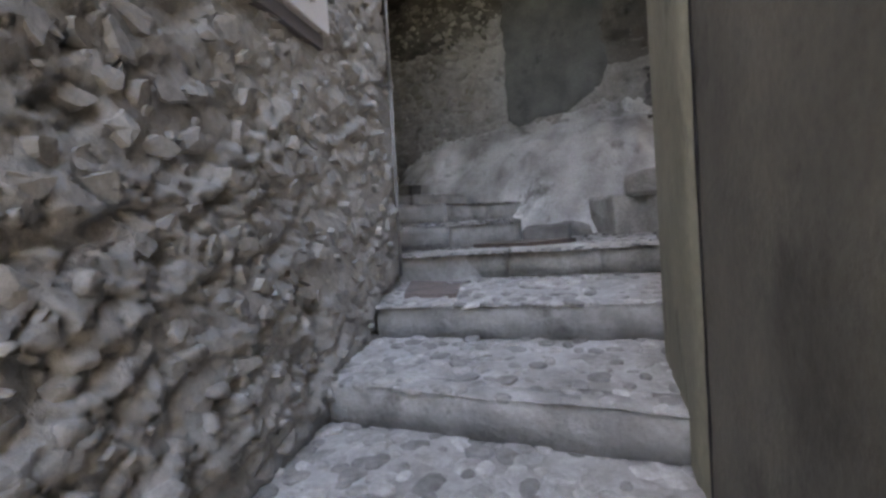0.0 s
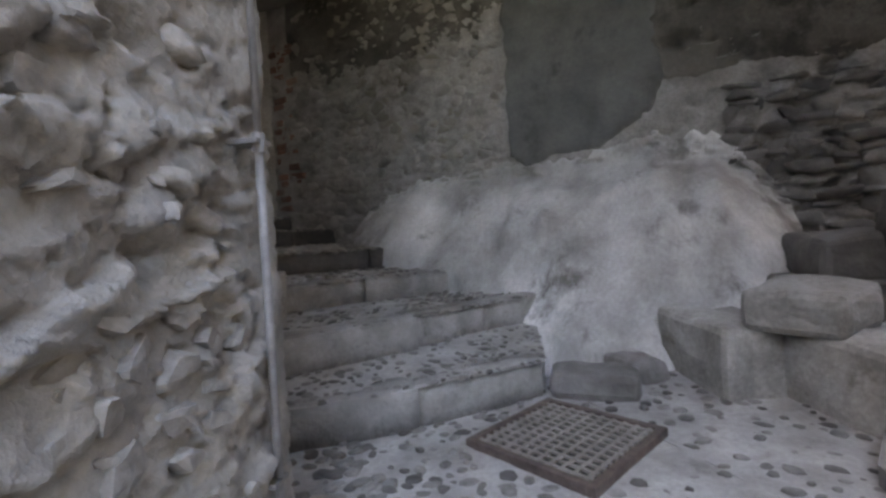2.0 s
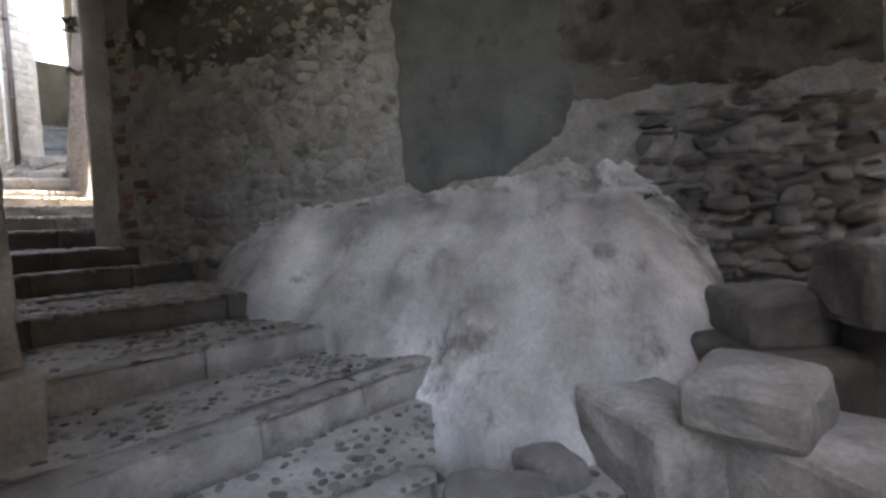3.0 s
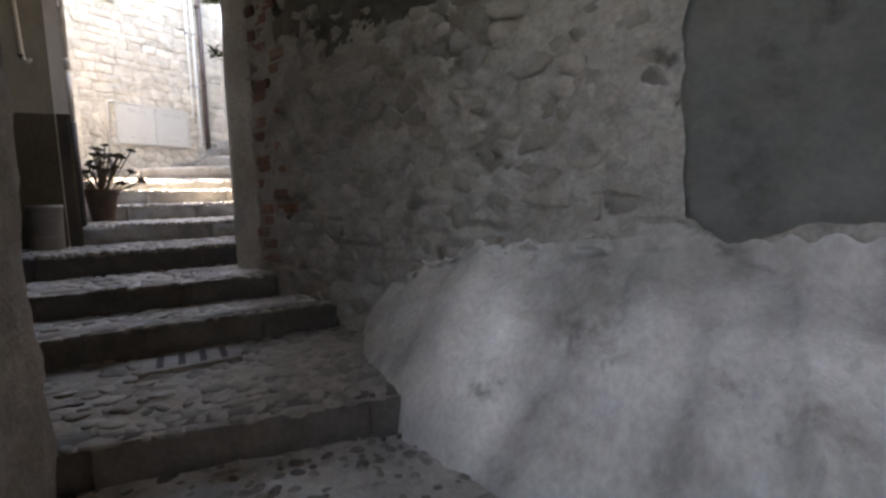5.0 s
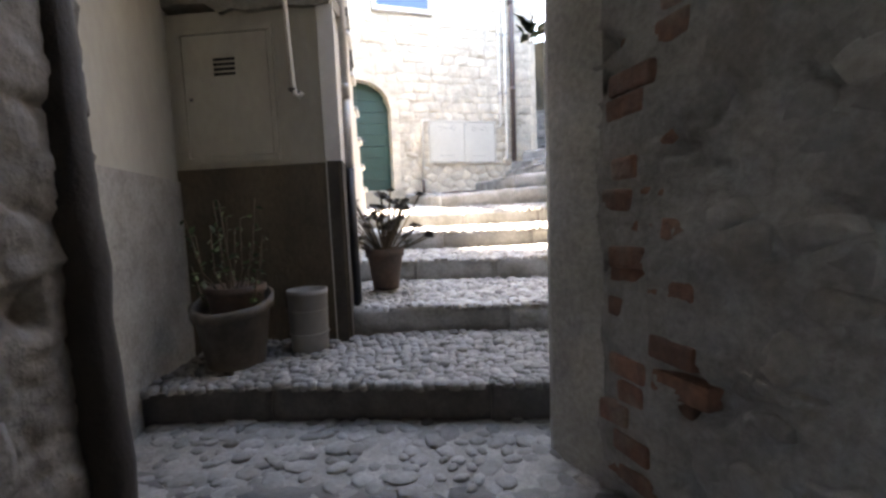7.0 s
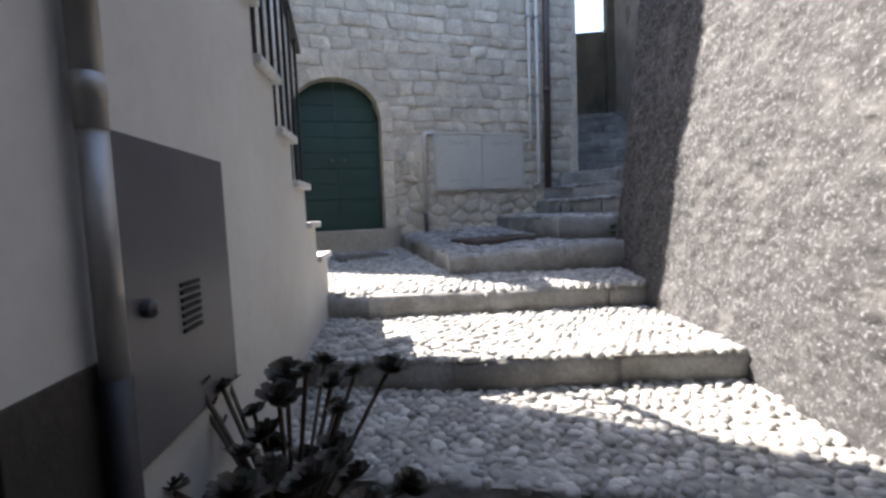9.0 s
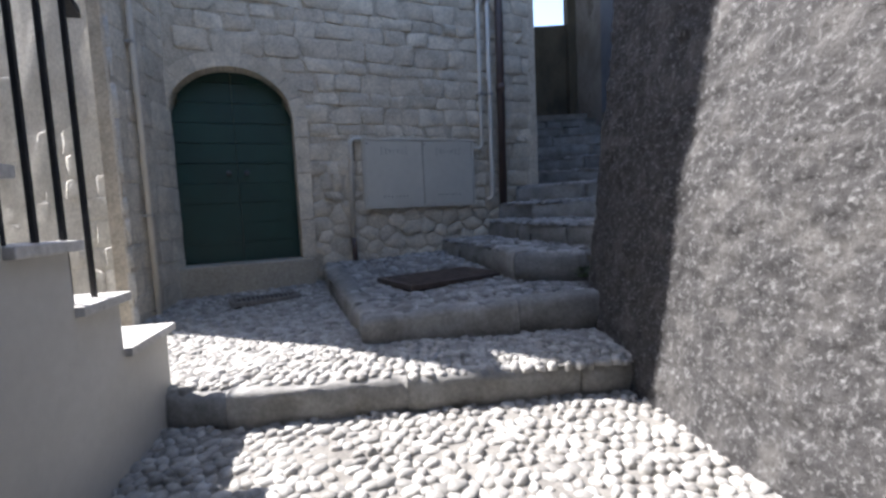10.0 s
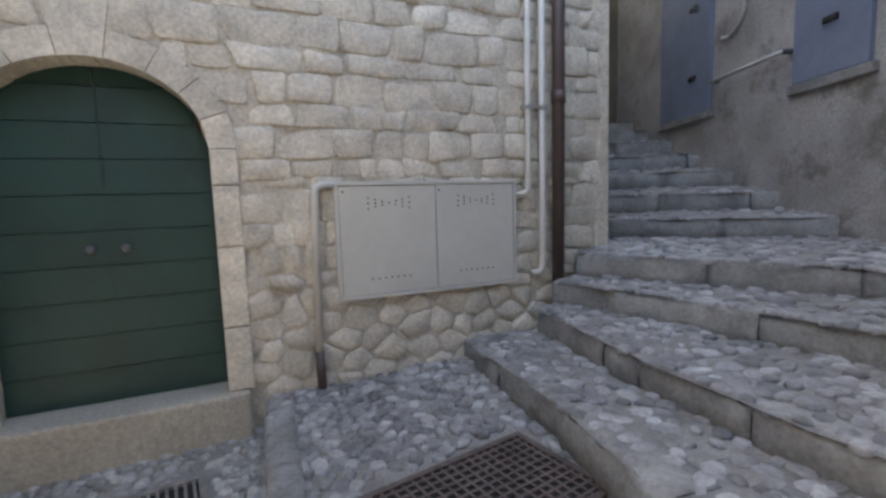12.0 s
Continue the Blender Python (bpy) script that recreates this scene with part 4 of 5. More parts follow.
# ---- left side of the upper alley ----
LA = wall_frame(UV @ Vector((1.755, 6.88, 0)), (UV @ Vector((0.15, -0.989, 0))).xy, (UV @ Vector((0.989, 0.15, 0))).xy)


def la_height(x, y):
    wx, wy = x + 0.08 * soft_noise(x, y, 2.5, 72), y + 0.06 * soft_noise(x, y, 3, 75)
    blocks = rubble_height(wx, wy, 0.42, 0.26, 77, 0.018, 0.2, 0.0, 0.1)
    chips = rubble_height(wx + 2, wy + 1, 0.11, 0.08, 78, 0.022, 0.8)
    holes = -0.06 * np.clip(soft_noise(x, y, 5, 86) - 0.42, 0, 1) / 0.3
    crack = -0.07 * np.exp(-((x - 0.42 - 0.05 * soft_noise(y, y * 0, 3, 88)) / 0.016) ** 2)
    return blocks + chips * 0.4 + holes + crack + soft_noise(x, y, 1.3, 80) * 0.05 + soft_noise(x, y, 12, 84) * 0.01 - 0.02


wall_alley = tagged(part("wall_alley", relief_sheet(2.0, 5.0, 0.016, la_height), MASONRY_AND_SHADE, m=LA, smooth=True), "dark masonry wall of large eroded blocks", "wall", kind="structure")
cells = [c for c in course_cells(0.05, 1.7, 1.7, 4.7, (0.2, 0.36), (0.25, 0.6), rng) if rng.random() < 0.35]
lay_stones(cells, wall_alley, MASONRY_AND_SHADE, rng, 0.02, (0.002, 0.018), make=fieldstone, tilt=0.08, wobble=0.3, sink=0.06, crown=SQUARED, lift=lambda x, y: float(la_height(np.array([x]), np.array([y]))[0]))
PIER = [(1.5, 4.57), (1.9, 4.555), (2.08, 4.56), (2.125, 4.585), (2.14, 4.65), (2.17, 5.1), (2.20, 5.52), (2.17, 5.61), (2.08, 5.66), (1.6, 5.72)]


def pier_face(s, t):
    k = min(int(s * 9), 8)
    f = s * 9 - k
    x, y = (PIER[k][i] + (PIER[k + 1][i] - PIER[k][i]) * f for i in (0, 1))
    z = 1.3 + 3.45 * t
    d = 0.03 * noise.noise((x * 2, y * 2, z * 1.6)) + 0.016 * rough_noise((x, y, z), 6, 4)
    return x + d, y - 0.6 * d, z


pier = tagged(part("masonry_pier", grid(90, 140, pier_face), VAULT_MORTAR, m=UV, smooth=True), "grey plastered masonry pier at the mouth of the alley", "pier", kind="structure")
part("plinth_stone", boulder(0.5, 0.44, 0.50, 41.0, 0.03), VAULT_STONE, pier, "projecting plinth stone", m=Matrix.Translation((1.90, 4.42, 1.26)))
post = [(1.785 - 0.036 * 0.14 * k + 0.012 * noise.noise((k * 0.6, 3, 0)), 6.80 + 0.02 * noise.noise((k * 0.7, 9, 0)), 2.05 + 0.14 * k) for k in range(21)]
tagged(part("timber_post", tube(post, 0.07, 10, [0.066 + 0.016 * noise.noise((k * 0.5, 1, 4)) for k in range(21)]), TIMBER_AND_SHADE, m=UV, smooth=True), "dark weathered timber post against the masonry", "post")

# recess with the meter cupboard
tagged(part("recess_wall", joined([prism([(1.60, 6.90), (1.34, 6.98), (0.80, 8.70), (0.5, 8.6), (0.95, 6.6)], 1.9, 5.3)]), CREAM_PAINT, m=UV), "cream plaster side wall of the recess", "wall", kind="structure")
part_low = tagged(part("recess_dado", joined([prism([(1.352, 6.96), (0.815, 8.70), (0.80, 8.69), (1.33, 6.95)], 2.0, 3.55)]), RECESS_PLASTER, m=UV), "bare grey plaster along the foot of the recess wall", "plaster", kind="structure")
cup = tagged(part("cupboard_wall", prism([(0.7, 8.56), (1.935, 8.56), (1.855, 8.9), (0.7, 8.9)], 3.625, 4.60), CREAM_PAINT, m=UV), "low cream-painted wall with a meter cupboard", "wall", kind="structure")
dado = part("dado", prism([(0.7, 8.548), (1.939, 8.548), (1.855, 8.9), (0.7, 8.9)], 2.3, 3.622), BROWN_DADO, cup, "brown stained plaster dado")
cope = [(0.7 + 1.23 * i / 14, y, z + 0.03 * noise.noise((i * 0.8, 4, k)) + (0.06 if i < 6 else 0)) for i in range(15) for k, (y, z) in enumerate(((8.52, 4.58), (8.52, 4.66), (8.94, 4.66), (8.94, 4.58)))]
part("coping", (cope, [(i * 4 + k, (i + 1) * 4 + k, (i + 1) * 4 + (k + 1) % 4, i * 4 + (k + 1) % 4) for i in range(14) for k in range(4)] + [(0, 1, 2, 3), (56, 59, 58, 57)]), surface("grey_coping", (0.22, 0.205, 0.175), (0.15, 0.14, 0.12), 4, bump=0.4), cup, "worn grey coping")
cab = thing("meter_cupboard", "cream metal meter cupboard with a slotted vent set in the wall", "cupboard", UV)
part("frame", joined([box(0.92, 1.55, 8.535, 8.56, 3.655, 3.69, 0.004), box(0.92, 1.55, 8.535, 8.56, 4.46, 4.495, 0.004), box(0.92, 0.95, 8.536, 8.56, 3.69, 4.46, 0.004), box(1.52, 1.55, 8.536, 8.56, 3.69, 4.46, 0.004)]), CREAM_PAINT, cab)
door = part("door", box(0.955, 1.515, 8.54, 8.558, 3.695, 4.455, 0.004), CREAM_PAINT, cab)
for i in range(4):
    part("slot", box(1.16, 1.30, 8.536, 8.541, 4.20 + i * 0.03, 4.216 + i * 0.03), BLACK, door, "dark vent slot")
part("lock", box(0.985, 1.005, 8.53, 8.541, 4.05, 4.07, 0.003), DARK_METAL, door)
# Near-black sheet that paints the shade of the void over the wall.
tagged(part("recess_back", box(-0.8, 1.2, 9.6, 9.8, 2.3, 5.3), TIMBER_AND_SHADE, m=UV), "near-black sheet standing in for the shade over the low wall", "wall", kind="structure")
wpipe = thing("overflow_pipe", "thin white pipe bent down over the low wall", "pipe", UV)
part("tube", tube([(0.9, 8.50, 4.80), (1.2, 8.49, 4.79), (1.60, 8.48, 4.77), (1.66, 8.48, 4.75), (1.672, 8.48, 4.68), (1.69, 8.49, 4.10), (1.70, 8.49, 4.04), (1.725, 8.49, 4.02), (1.745, 8.49, 4.05)], 0.014, 8), PVC, wpipe, smooth=True)
part("clip", box(1.665, 1.705, 8.47, 8.556, 4.06, 4.075, 0.003), BLACK_IRON, wpipe)

# ---- outside stair with its white wall ----
ST = wall_frame(UV @ Vector((1.30, 11.58, 0)), (UV @ Vector((0.208, -0.978, 0))).xy, (UV @ Vector((0.978, 0.208, 0))).xy)
N_ST, RISE, GO = 8, 0.245, 0.312
outline = [(0.0, 2.3), (0.0, 3.57)]
for k in range(1, N_ST):
    outline += [(0.13 + GO * k, 3.57 + RISE * (k - 1)), (0.13 + GO * k, 3.57 + RISE * k)]
outline += [(2.45, 3.57 + RISE * (N_ST - 1)), (2.45, 2.3)]
n = len(outline)
pv = [(x, y, 0.0) for x, y in outline] + [(x, y, -1.1) for x, y in outline]
stair = tagged(part("outside_stair", (pv, [tuple(range(n)), tuple(range(n, 2 * n))[::-1]] + [(i, i + n, (i + 1) % n + n, (i + 1) % n) for i in range(n)]), WHITE_PAINT, m=ST), "white-painted outside stair with grey stone treads and an iron railing", "stairs", kind="structure")
part("wall_end", box(2.45, 3.09, 2.3, 5.285, -0.10, 0.0), WHITE_PAINT, stair)
part("foot_plaster", box(2.80, 3.096, 2.3, 3.63, -0.09, 0.006, 0.004), DAMP, stair, "damp brown plaster at the foot of the wall")
TREAD = surface("tread_slab", (0.55, 0.54, 0.52), (0.45, 0.44, 0.42), 4, rough=0.6, bump=0.15)
for k in range(N_ST):
    x0 = -0.04 if k == 0 else 0.13 + GO * k - 0.045
    x1 = 0.13 + GO * (k + 1) if k < N_ST - 1 else 3.12
    part("tread_slab", box(x0, x1, 3.572 + RISE * k, 3.612 + RISE * k, -1.1 if k < N_ST - 1 else -0.2, 0.035, 0.006), TREAD, stair, "grey stone tread slab")
rail = thing("stair_railing", "black iron stair railing with plain square bars", "railing", ST)
bars = [0.52] + [0.68 + 0.155 * i for i in range(13)]
for x in bars:
    k = min(int((x - 0.13) / GO), N_ST - 1)
    y0 = 3.61 + RISE * k
    y1 = 3.61 + RISE * (x - 0.13) / GO + 1.17
    part("bar", box(x - 0.009, x + 0.009, y0, y1, -0.06, -0.042), BLACK_IRON, rail)
hx0, hx1 = 0.44, 2.75
part("handrail", ([(hx0, 3.61 + RISE * (hx0 - 0.13) / GO + 1.15, z) for z in (-0.075, -0.027)] + [(hx0, 3.61 + RISE * (hx0 - 0.13) / GO + 1.185, z) for z in (-0.075, -0.027)] + [(hx1, 3.61 + RISE * (hx1 - 0.13) / GO + 1.15, z) for z in (-0.075, -0.027)] + [(hx1, 3.61 + RISE * (hx1 - 0.13) / GO + 1.185, z) for z in (-0.075, -0.027)],
                  [(0, 1, 3, 2), (4, 6, 7, 5), (0, 4, 5, 1), (2, 3, 7, 6), (0, 2, 6, 4), (1, 5, 7, 3)]), BLACK_IRON, rail)
sd = thing("stair_door", "dark grey metal door of the store under the stair", "door", ST)
leaf = part("leaf", box(2.18, 2.79, 3.36, 4.08, -0.012, 0.012, 0.004), DARK_METAL, sd)
for i in range(7):
    part("louvre", box(2.43, 2.54, 3.60 + i * 0.02, 3.61 + i * 0.02, 0.011, 0.018), BLACK, leaf, "black vent slot")
part("knob", lathe([(0.0, 0), (0.02, 0), (0.022, 0.02), (0.01, 0.03), (0, 0.03)], 10), DARK_METAL, leaf, m=Matrix.Translation((2.71, 3.70, 0.012)))
dp = thing("wall_downpipe", "grey downpipe on the white wall", "pipe", ST)
part("upper_tube", tube([(2.868, 4.06, 0.035), (2.865, 5.28, 0.035)], 0.027, 14), GALVANISED, dp, smooth=True)
part("lower_tube", tube([(2.872, 3.59, 0.035), (2.868, 4.07, 0.035)], 0.0255, 14), GALVANISED, dp, smooth=True)
part("foot_sleeve", tube([(2.875, 2.62, 0.035), (2.872, 3.60, 0.035)], 0.028, 14), BLACK_IRON, dp, "black iron foot sleeve", smooth=True)
part("collar", tube([(2.868, 4.11, 0.035), (2.868, 4.16, 0.035)], 0.029, 14), GALVANISED, dp, smooth=True)
tagged(part("stair_house", prism([(0.42, 11.18), (-7.0, 14.0), (-8.0, 9.0), (0.4, 8.7), (0.72, 9.7)], 2.2, 8.6), WHITE_PAINT, m=UV), "white house above the outside stair", "house", kind="structure")
roof = tagged(part("stair_house_roof", prism([(0.46, 11.22), (-6.9, 14.05), (-8.1, 8.9), (0.42, 8.65), (0.76, 9.7)], 8.61, 8.75), ROOF_TILE, m=UV), "tiled eaves of the white house", "roof", kind="structure")
# Mass above the recess overhang; its unseen height is added to block the sun.
tagged(part("house_over_recess", prism([(1.70, 6.87), (1.97, 8.5), (1.75, 9.1), (-5, 9.3), (-5, 6.6)], 5.31, 10.0), WHITE_PAINT, m=UV), "white mass over the recess overhang, its unseen height added to block the sun", "house", kind="structure")
tagged(part("recess_wing", box(-5, 0.75, 6.5, 8.6, 2.0, 5.3), GREY_PLASTER, m=UV), "plain wall behind the recess", "wall", kind="structure")
tagged(part("stair_landing", box(0.72, 1.88, 8.92, 9.25, 5.0, 5.29), WHITE_PAINT, m=UV), "landing slab at the head of the outside stair", "landing", kind="structure")

# ---- right wall of the upper alley ----
RIGHT = [(4.2, 8.15), (4.12, 9.6), (4.03, 10.6), (3.89, 11.4), (3.72, 12.1), (3.68, 12.38), (3.93, 12.58), (4.4, 12.92), (5.2, 13.5), (6.1, 14.4)]


def right_wall(s, t):
    n_ = len(RIGHT) - 1
    k = min(int(s * n_), n_ - 1)
    f = s * n_ - k
    x = RIGHT[k][0] + (RIGHT[k + 1][0] - RIGHT[k][0]) * f
    y = RIGHT[k][1] + (RIGHT[k + 1][1] - RIGHT[k][1]) * f
    z = 2.3 + 5.6 * t
    d = 0.035 * noise.noise((x * 1.2, y * 1.2, z * 1.2)) + 0.012 * rough_noise((x, y, z), 11, 3) + 0.014 * rough_noise((x, y, z), 26, 3)
    return (x + 0.11 * (z - 3.0) - d, y + d * 0.3, z)


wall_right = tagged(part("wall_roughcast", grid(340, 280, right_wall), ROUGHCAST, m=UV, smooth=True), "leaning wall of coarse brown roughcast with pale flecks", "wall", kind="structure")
tagged(part("house_right", prism([(4.75, 8.2), (4.62, 12.3), (5.0, 12.9), (6.7, 14.3), (9, 14.3), (9, 8.2)], 2.2, 7.9), GREY_PLASTER, m=UV), "house behind the roughcast wall", "house", kind="structure")

# ---- stone house with the green door ----
FA = wall_frame((-6.846, 12.807, 0), (0.508, 0.861), (0.861, -0.508))
DC, DW, SPRING, CROWN, SILL = -1.28, 0.57, 5.18, 5.655, 3.70


def arch(x, grow=0.0):
    k = max(1 - ((x - DC) / (DW + grow)) ** 2, 0)
    return SPRING + (CROWN - SPRING + grow) * math.sqrt(k)


A0, A1, Z0, Z1 = -2.5, 2.30, 3.0, 12.5
pieces = [box(A0, DC - DW, Z0, Z1, -0.6, 0.0), box(DC + DW, A1, Z0, Z1, -0.6, 0.0), box(DC - DW, DC + DW, Z0, SILL - 0.02, -0.6, 0.0)]
for i in range(24):
    x0, x1 = DC - DW + 2 * DW * i / 24, DC - DW + 2 * DW * (i + 1) / 24
    z0, z1 = arch(x0), arch(x1)
    pieces.append(([(x0, z0, -0.6), (x1, z1, -0.6), (x1, Z1, -0.6), (x0, Z1, -0.6), (x0, z0, 0), (x1, z1, 0), (x1, Z1, 0), (x0, Z1, 0)], [(4, 5, 6, 7), (0, 1, 5, 4), (3, 2, 1, 0)]))
facade = tagged(part("wall_facade", joined(pieces), ASHLAR_JOINT, m=FA), "facade of pale squared limestone in uneven courses", "wall", kind="structure")
rng = random.Random(31)
cells = course_cells(A0, A1 - 0.02, 5.0, 9.3, (0.12, 0.22), (0.13, 0.42), rng, 0.02) + course_cells(A0, A1 - 0.02, 4.4, 5.0, (0.11, 0.2), (0.12, 0.34), rng, 0.03) + rubble_cells(A0, A1 - 0.02, 3.3, 4.4, 0.22, 0.14, rng, 0.38)


def clear(poly):
    cx, cy = sum(p[0] for p in poly) / len(poly), sum(p[1] for p in poly) / len(poly)
    if abs(cx - DC) < DW + 0.13 and cy < arch(min(max(cx, DC - DW - 0.12), DC + DW + 0.12), 0.13):
        return False
    for x, y in poly:
        if abs(x - DC) < DW + 0.01 and y < arch(min(max(x, DC - DW), DC + DW)) + 0.01:
            return False
        if -0.95 < x < 0.18 and 6.88 < y < 8.2:
            return False
        if x < -2.0 and y < 6.6:
            return False
    return True


cells = [c for c in cells if clear(c)]
cells.sort(key=lambda c: math.hypot(c[0][0] - 0.4, c[0][1] - 5.0))
lay_stones(cells, facade, ASHLAR, rng, 0.006, (0.004, 0.018), make=fieldstone, tilt=0.08, wobble=0.2, corner=0.09, crown=((1.03, 0), (0.98, 0.65), (0.88, 1)))
# dressed stones round the door
for side in (-1, 1):
    y = 3.70
    while y < SPRING - 0.05:
        h = min(rng.uniform(0.28, 0.5), SPRING - y)
        x0, x1 = sorted((DC + side * (DW + 0.002), DC + side * (DW + 0.15)))
        part("jamb_stone", box(x0, x1, y + 0.004, y + h - 0.004, -0.2, 0.034, 0.012), ASHLAR, facade)
        y += h
for i in range(9):
    a0, a1 = math.pi * i / 9 + 0.004, math.pi * (i + 1) / 9 - 0.004
    ring = []
    for j in range(5):
        t_ = a0 + (a1 - a0) * j / 4
        ring.append((DC - DW * math.cos(t_), SPRING + (CROWN - SPRING) * math.sin(t_)))
    out = 0.30 if i == 4 else 0.15
    for j in range(4, -1, -1):
        t_ = a0 + (a1 - a0) * j / 4
        ring.append((DC - (DW + out) * math.cos(t_), SPRING + (CROWN - SPRING + out) * math.sin(t_)))
    nn = len(ring)
    v = [(x, y, -0.2) for x, y in ring] + [(x, y, 0.028) for x, y in ring]
    part("voussoir", (v, [tuple(range(nn, 2 * nn))] + [(j, (j + 1) % nn, (j + 1) % nn + nn, j + nn) for j in range(nn)]), ASHLAR, facade)
part("door_sill", box(DC - DW - 0.22, DC + DW + 0.12, 3.36, SILL, -0.3, 0.10, 0.02), surface("sill_stone", (0.40, 0.365, 0.30), (0.33, 0.30, 0.245), 3, bump=0.3), facade, "worn limestone door sill")
part("door_backing", box(DC - DW - 0.1, DC + DW + 0.1, 3.4, 6.0, -0.62, -0.3), ASHLAR_JOINT, facade)
gd = tagged(thing("door_1", "closed dark green double door of horizontal boards in a stone arch", "door", FA), kind="structure")
for side in (-1, 1):
    lv = part("door_leaf", box(min(DC + side * 0.0015, DC + side * DW), max(DC + side * 0.0015, DC + side * DW), SILL, SPRING - 0.02, -0.24, -0.20), GREEN_WOOD, gd)
    y = SILL + 0.003
    while y < CROWN - 0.02:
        y1 = min(y + 0.205, CROWN)
        xs = [DC + side * (0.002 + (DW - 0.004) * j / 8) for j in range(9)]
        tops = [min(y1 - 0.005, arch(x) - 0.001) for x in xs]
        keep = [(x, t_) for x, t_ in zip(xs, tops) if t_ > y + 0.002]
        if len(keep) > 1:
            v = [(x, y, -0.17 - 0.003 * (side > 0)) for x, _ in keep] + [(x, t_, -0.176 - 0.003 * (side > 0)) for x, t_ in keep] + [(x, y, -0.2) for x, _ in keep] + [(x, t_, -0.2) for x, t_ in keep]
            q = len(keep)
            f = [(i, i + 1, q + i + 1, q + i) for i in range(q - 1)] + [(q + i, q + i + 1, 3 * q + i + 1, 3 * q + i) for i in range(q - 1)] + [(2 * q + i, 2 * q + i + 1, i + 1, i) for i in range(q - 1)]
            part("board", (v, f), GREEN_WOOD, lv)
        y += 0.205
    part("knob", lathe([(0.0, 0), (0.016, 0), (0.014, 0.02), (0.026, 0.035), (0.02, 0.055), (0, 0.058)], 12), DARK_METAL, lv, "dark round knob", m=Matrix.Translation((DC + side * 0.085, 4.62, -0.172)), smooth=True)
gas = thing("utility_cabinet", "grey metal two-door utility cabinet with punched vent holes", "cabinet", FA)
part("frame", joined([box(-0.005, 1.365, 4.185, 4.21, 0.0, 0.052, 0.004), box(-0.005, 1.365, 4.95, 4.975, 0.0, 0.052, 0.004), box(-0.005, 0.018, 4.21, 4.95, 0, 0.051, 0.004), box(1.342, 1.365, 4.21, 4.95, 0, 0.051, 0.004)]), GREY_METAL, gas)
for x0, x1 in ((0.022, 0.70), (0.706, 1.338)):
    d = part("door", box(x0, x1, 4.214, 4.946, 0.0, 0.046, 0.004), GREY_METAL, gas)
    holes = []
    mid_x = (x0 + x1) / 2
    for i in range(7):
        for j in (-1, 0, 1):
            if j and abs(i - 3) < 1:
                continue
            if j == 0 and i % 2 == 0 and i not in (0, 6):
                continue
            holes.append((mid_x + (i - 3) * 0.048, 4.83 + j * 0.012 * abs(i - 3) + 0.0))
    holes += [(mid_x + (i - 3) * 0.045, 4.32) for i in range(7)]
    for hx, hy in holes:
        part("vent_hole", lathe([(0.0, 0.0465), (0.0065, 0.0465), (0.0065, 0.0472), (0, 0.0472)], 8, False), BLACK, d, m=Matrix.Translation((hx, hy, 0)))
    part("latch", lathe([(0.0, 0.046), (0.009, 0.046), (0.009, 0.050), (0, 0.050)], 10, False), DARK_METAL, d, m=Matrix.Translation((0.73 if x0 > 0.5 else 0.05, 4.91, 0)))
lp = thing("riser_pipe", "cream pipe beside the cabinet, dark at its foot", "pipe", FA)
part("tube", tube([(0.0, 4.955, 0.03), (-0.09, 4.955, 0.045), (-0.125, 4.93, 0.05), (-0.13, 4.88, 0.05), (-0.155, 3.86, 0.05)], 0.024, 10), PVC, lp, smooth=True)
part("sleeve", tube([(-0.155, 3.88, 0.05), (-0.15, 3.58, 0.05)], 0.029, 10), COPPER, lp, "dark brown foot sleeve", smooth=True)
for a, low_, mat, rad in ((1.475, 4.86, PVC, 0.022), (1.60, 4.24, PVC, 0.026)):
    pp = thing("gas_pipe", "cream pipe running up the stone facade", "pipe", FA, group="pipes on the facade")
    part("tube", tube([(a - 0.09, low_, 0.03), (a - 0.03, low_ + 0.005, 0.05), (a - 0.004, low_ + 0.04, 0.055), (a, low_ + 0.1, 0.055), (a + 0.02, 9.0, 0.055)], rad, 10), mat, pp, smooth=True)
    for zz in (5.5, 6.6, 7.7):
        part("bracket", box(a - 0.03, a + 0.04, zz, zz + 0.03, 0.0, 0.085, 0.004), GALVANISED, pp)
pp = thing("brown_downpipe", "dark brown downpipe beside the corner of the facade", "pipe", FA)
part("tube", tube([(1.735, 4.0, 0.07), (1.755, 6.0, 0.07), (1.79, 9.0, 0.07)], 0.048, 14), COPPER, pp, smooth=True)
for zz in (5.55, 7.2):
    part("collar", tube([(1.75, zz, 0.07), (1.75, zz + 0.09, 0.07)], 0.056, 14), COPPER, pp, smooth=True)
win = tagged(thing("window_1", "window with a blue blind in a white stone surround", "window", FA), kind="structure")
part("window_frame", joined([box(-0.95, 0.17, 6.86, 6.95, 0.0, 0.07, 0.006), box(-0.95, -0.86, 6.95, 8.1, 0, 0.05, 0.006), box(0.09, 0.17, 6.95, 8.1, 0, 0.05, 0.006), box(-0.95, 0.17, 8.1, 8.18, 0, 0.05, 0.006)]), WHITE_PAINT, win)
part("blind", box(-0.86, 0.09, 6.95, 8.1, 0.0, 0.022), BLUE_GLOSS, win, "blue blind")

# house corner that stands forward beside the door
H1 = wall_frame(UV @ Vector((0.30, 12.72, 0)), (UV @ Vector((-0.93, 0.37, 0))).xy, (UV @ Vector((-0.37, -0.93, 0))).xy)
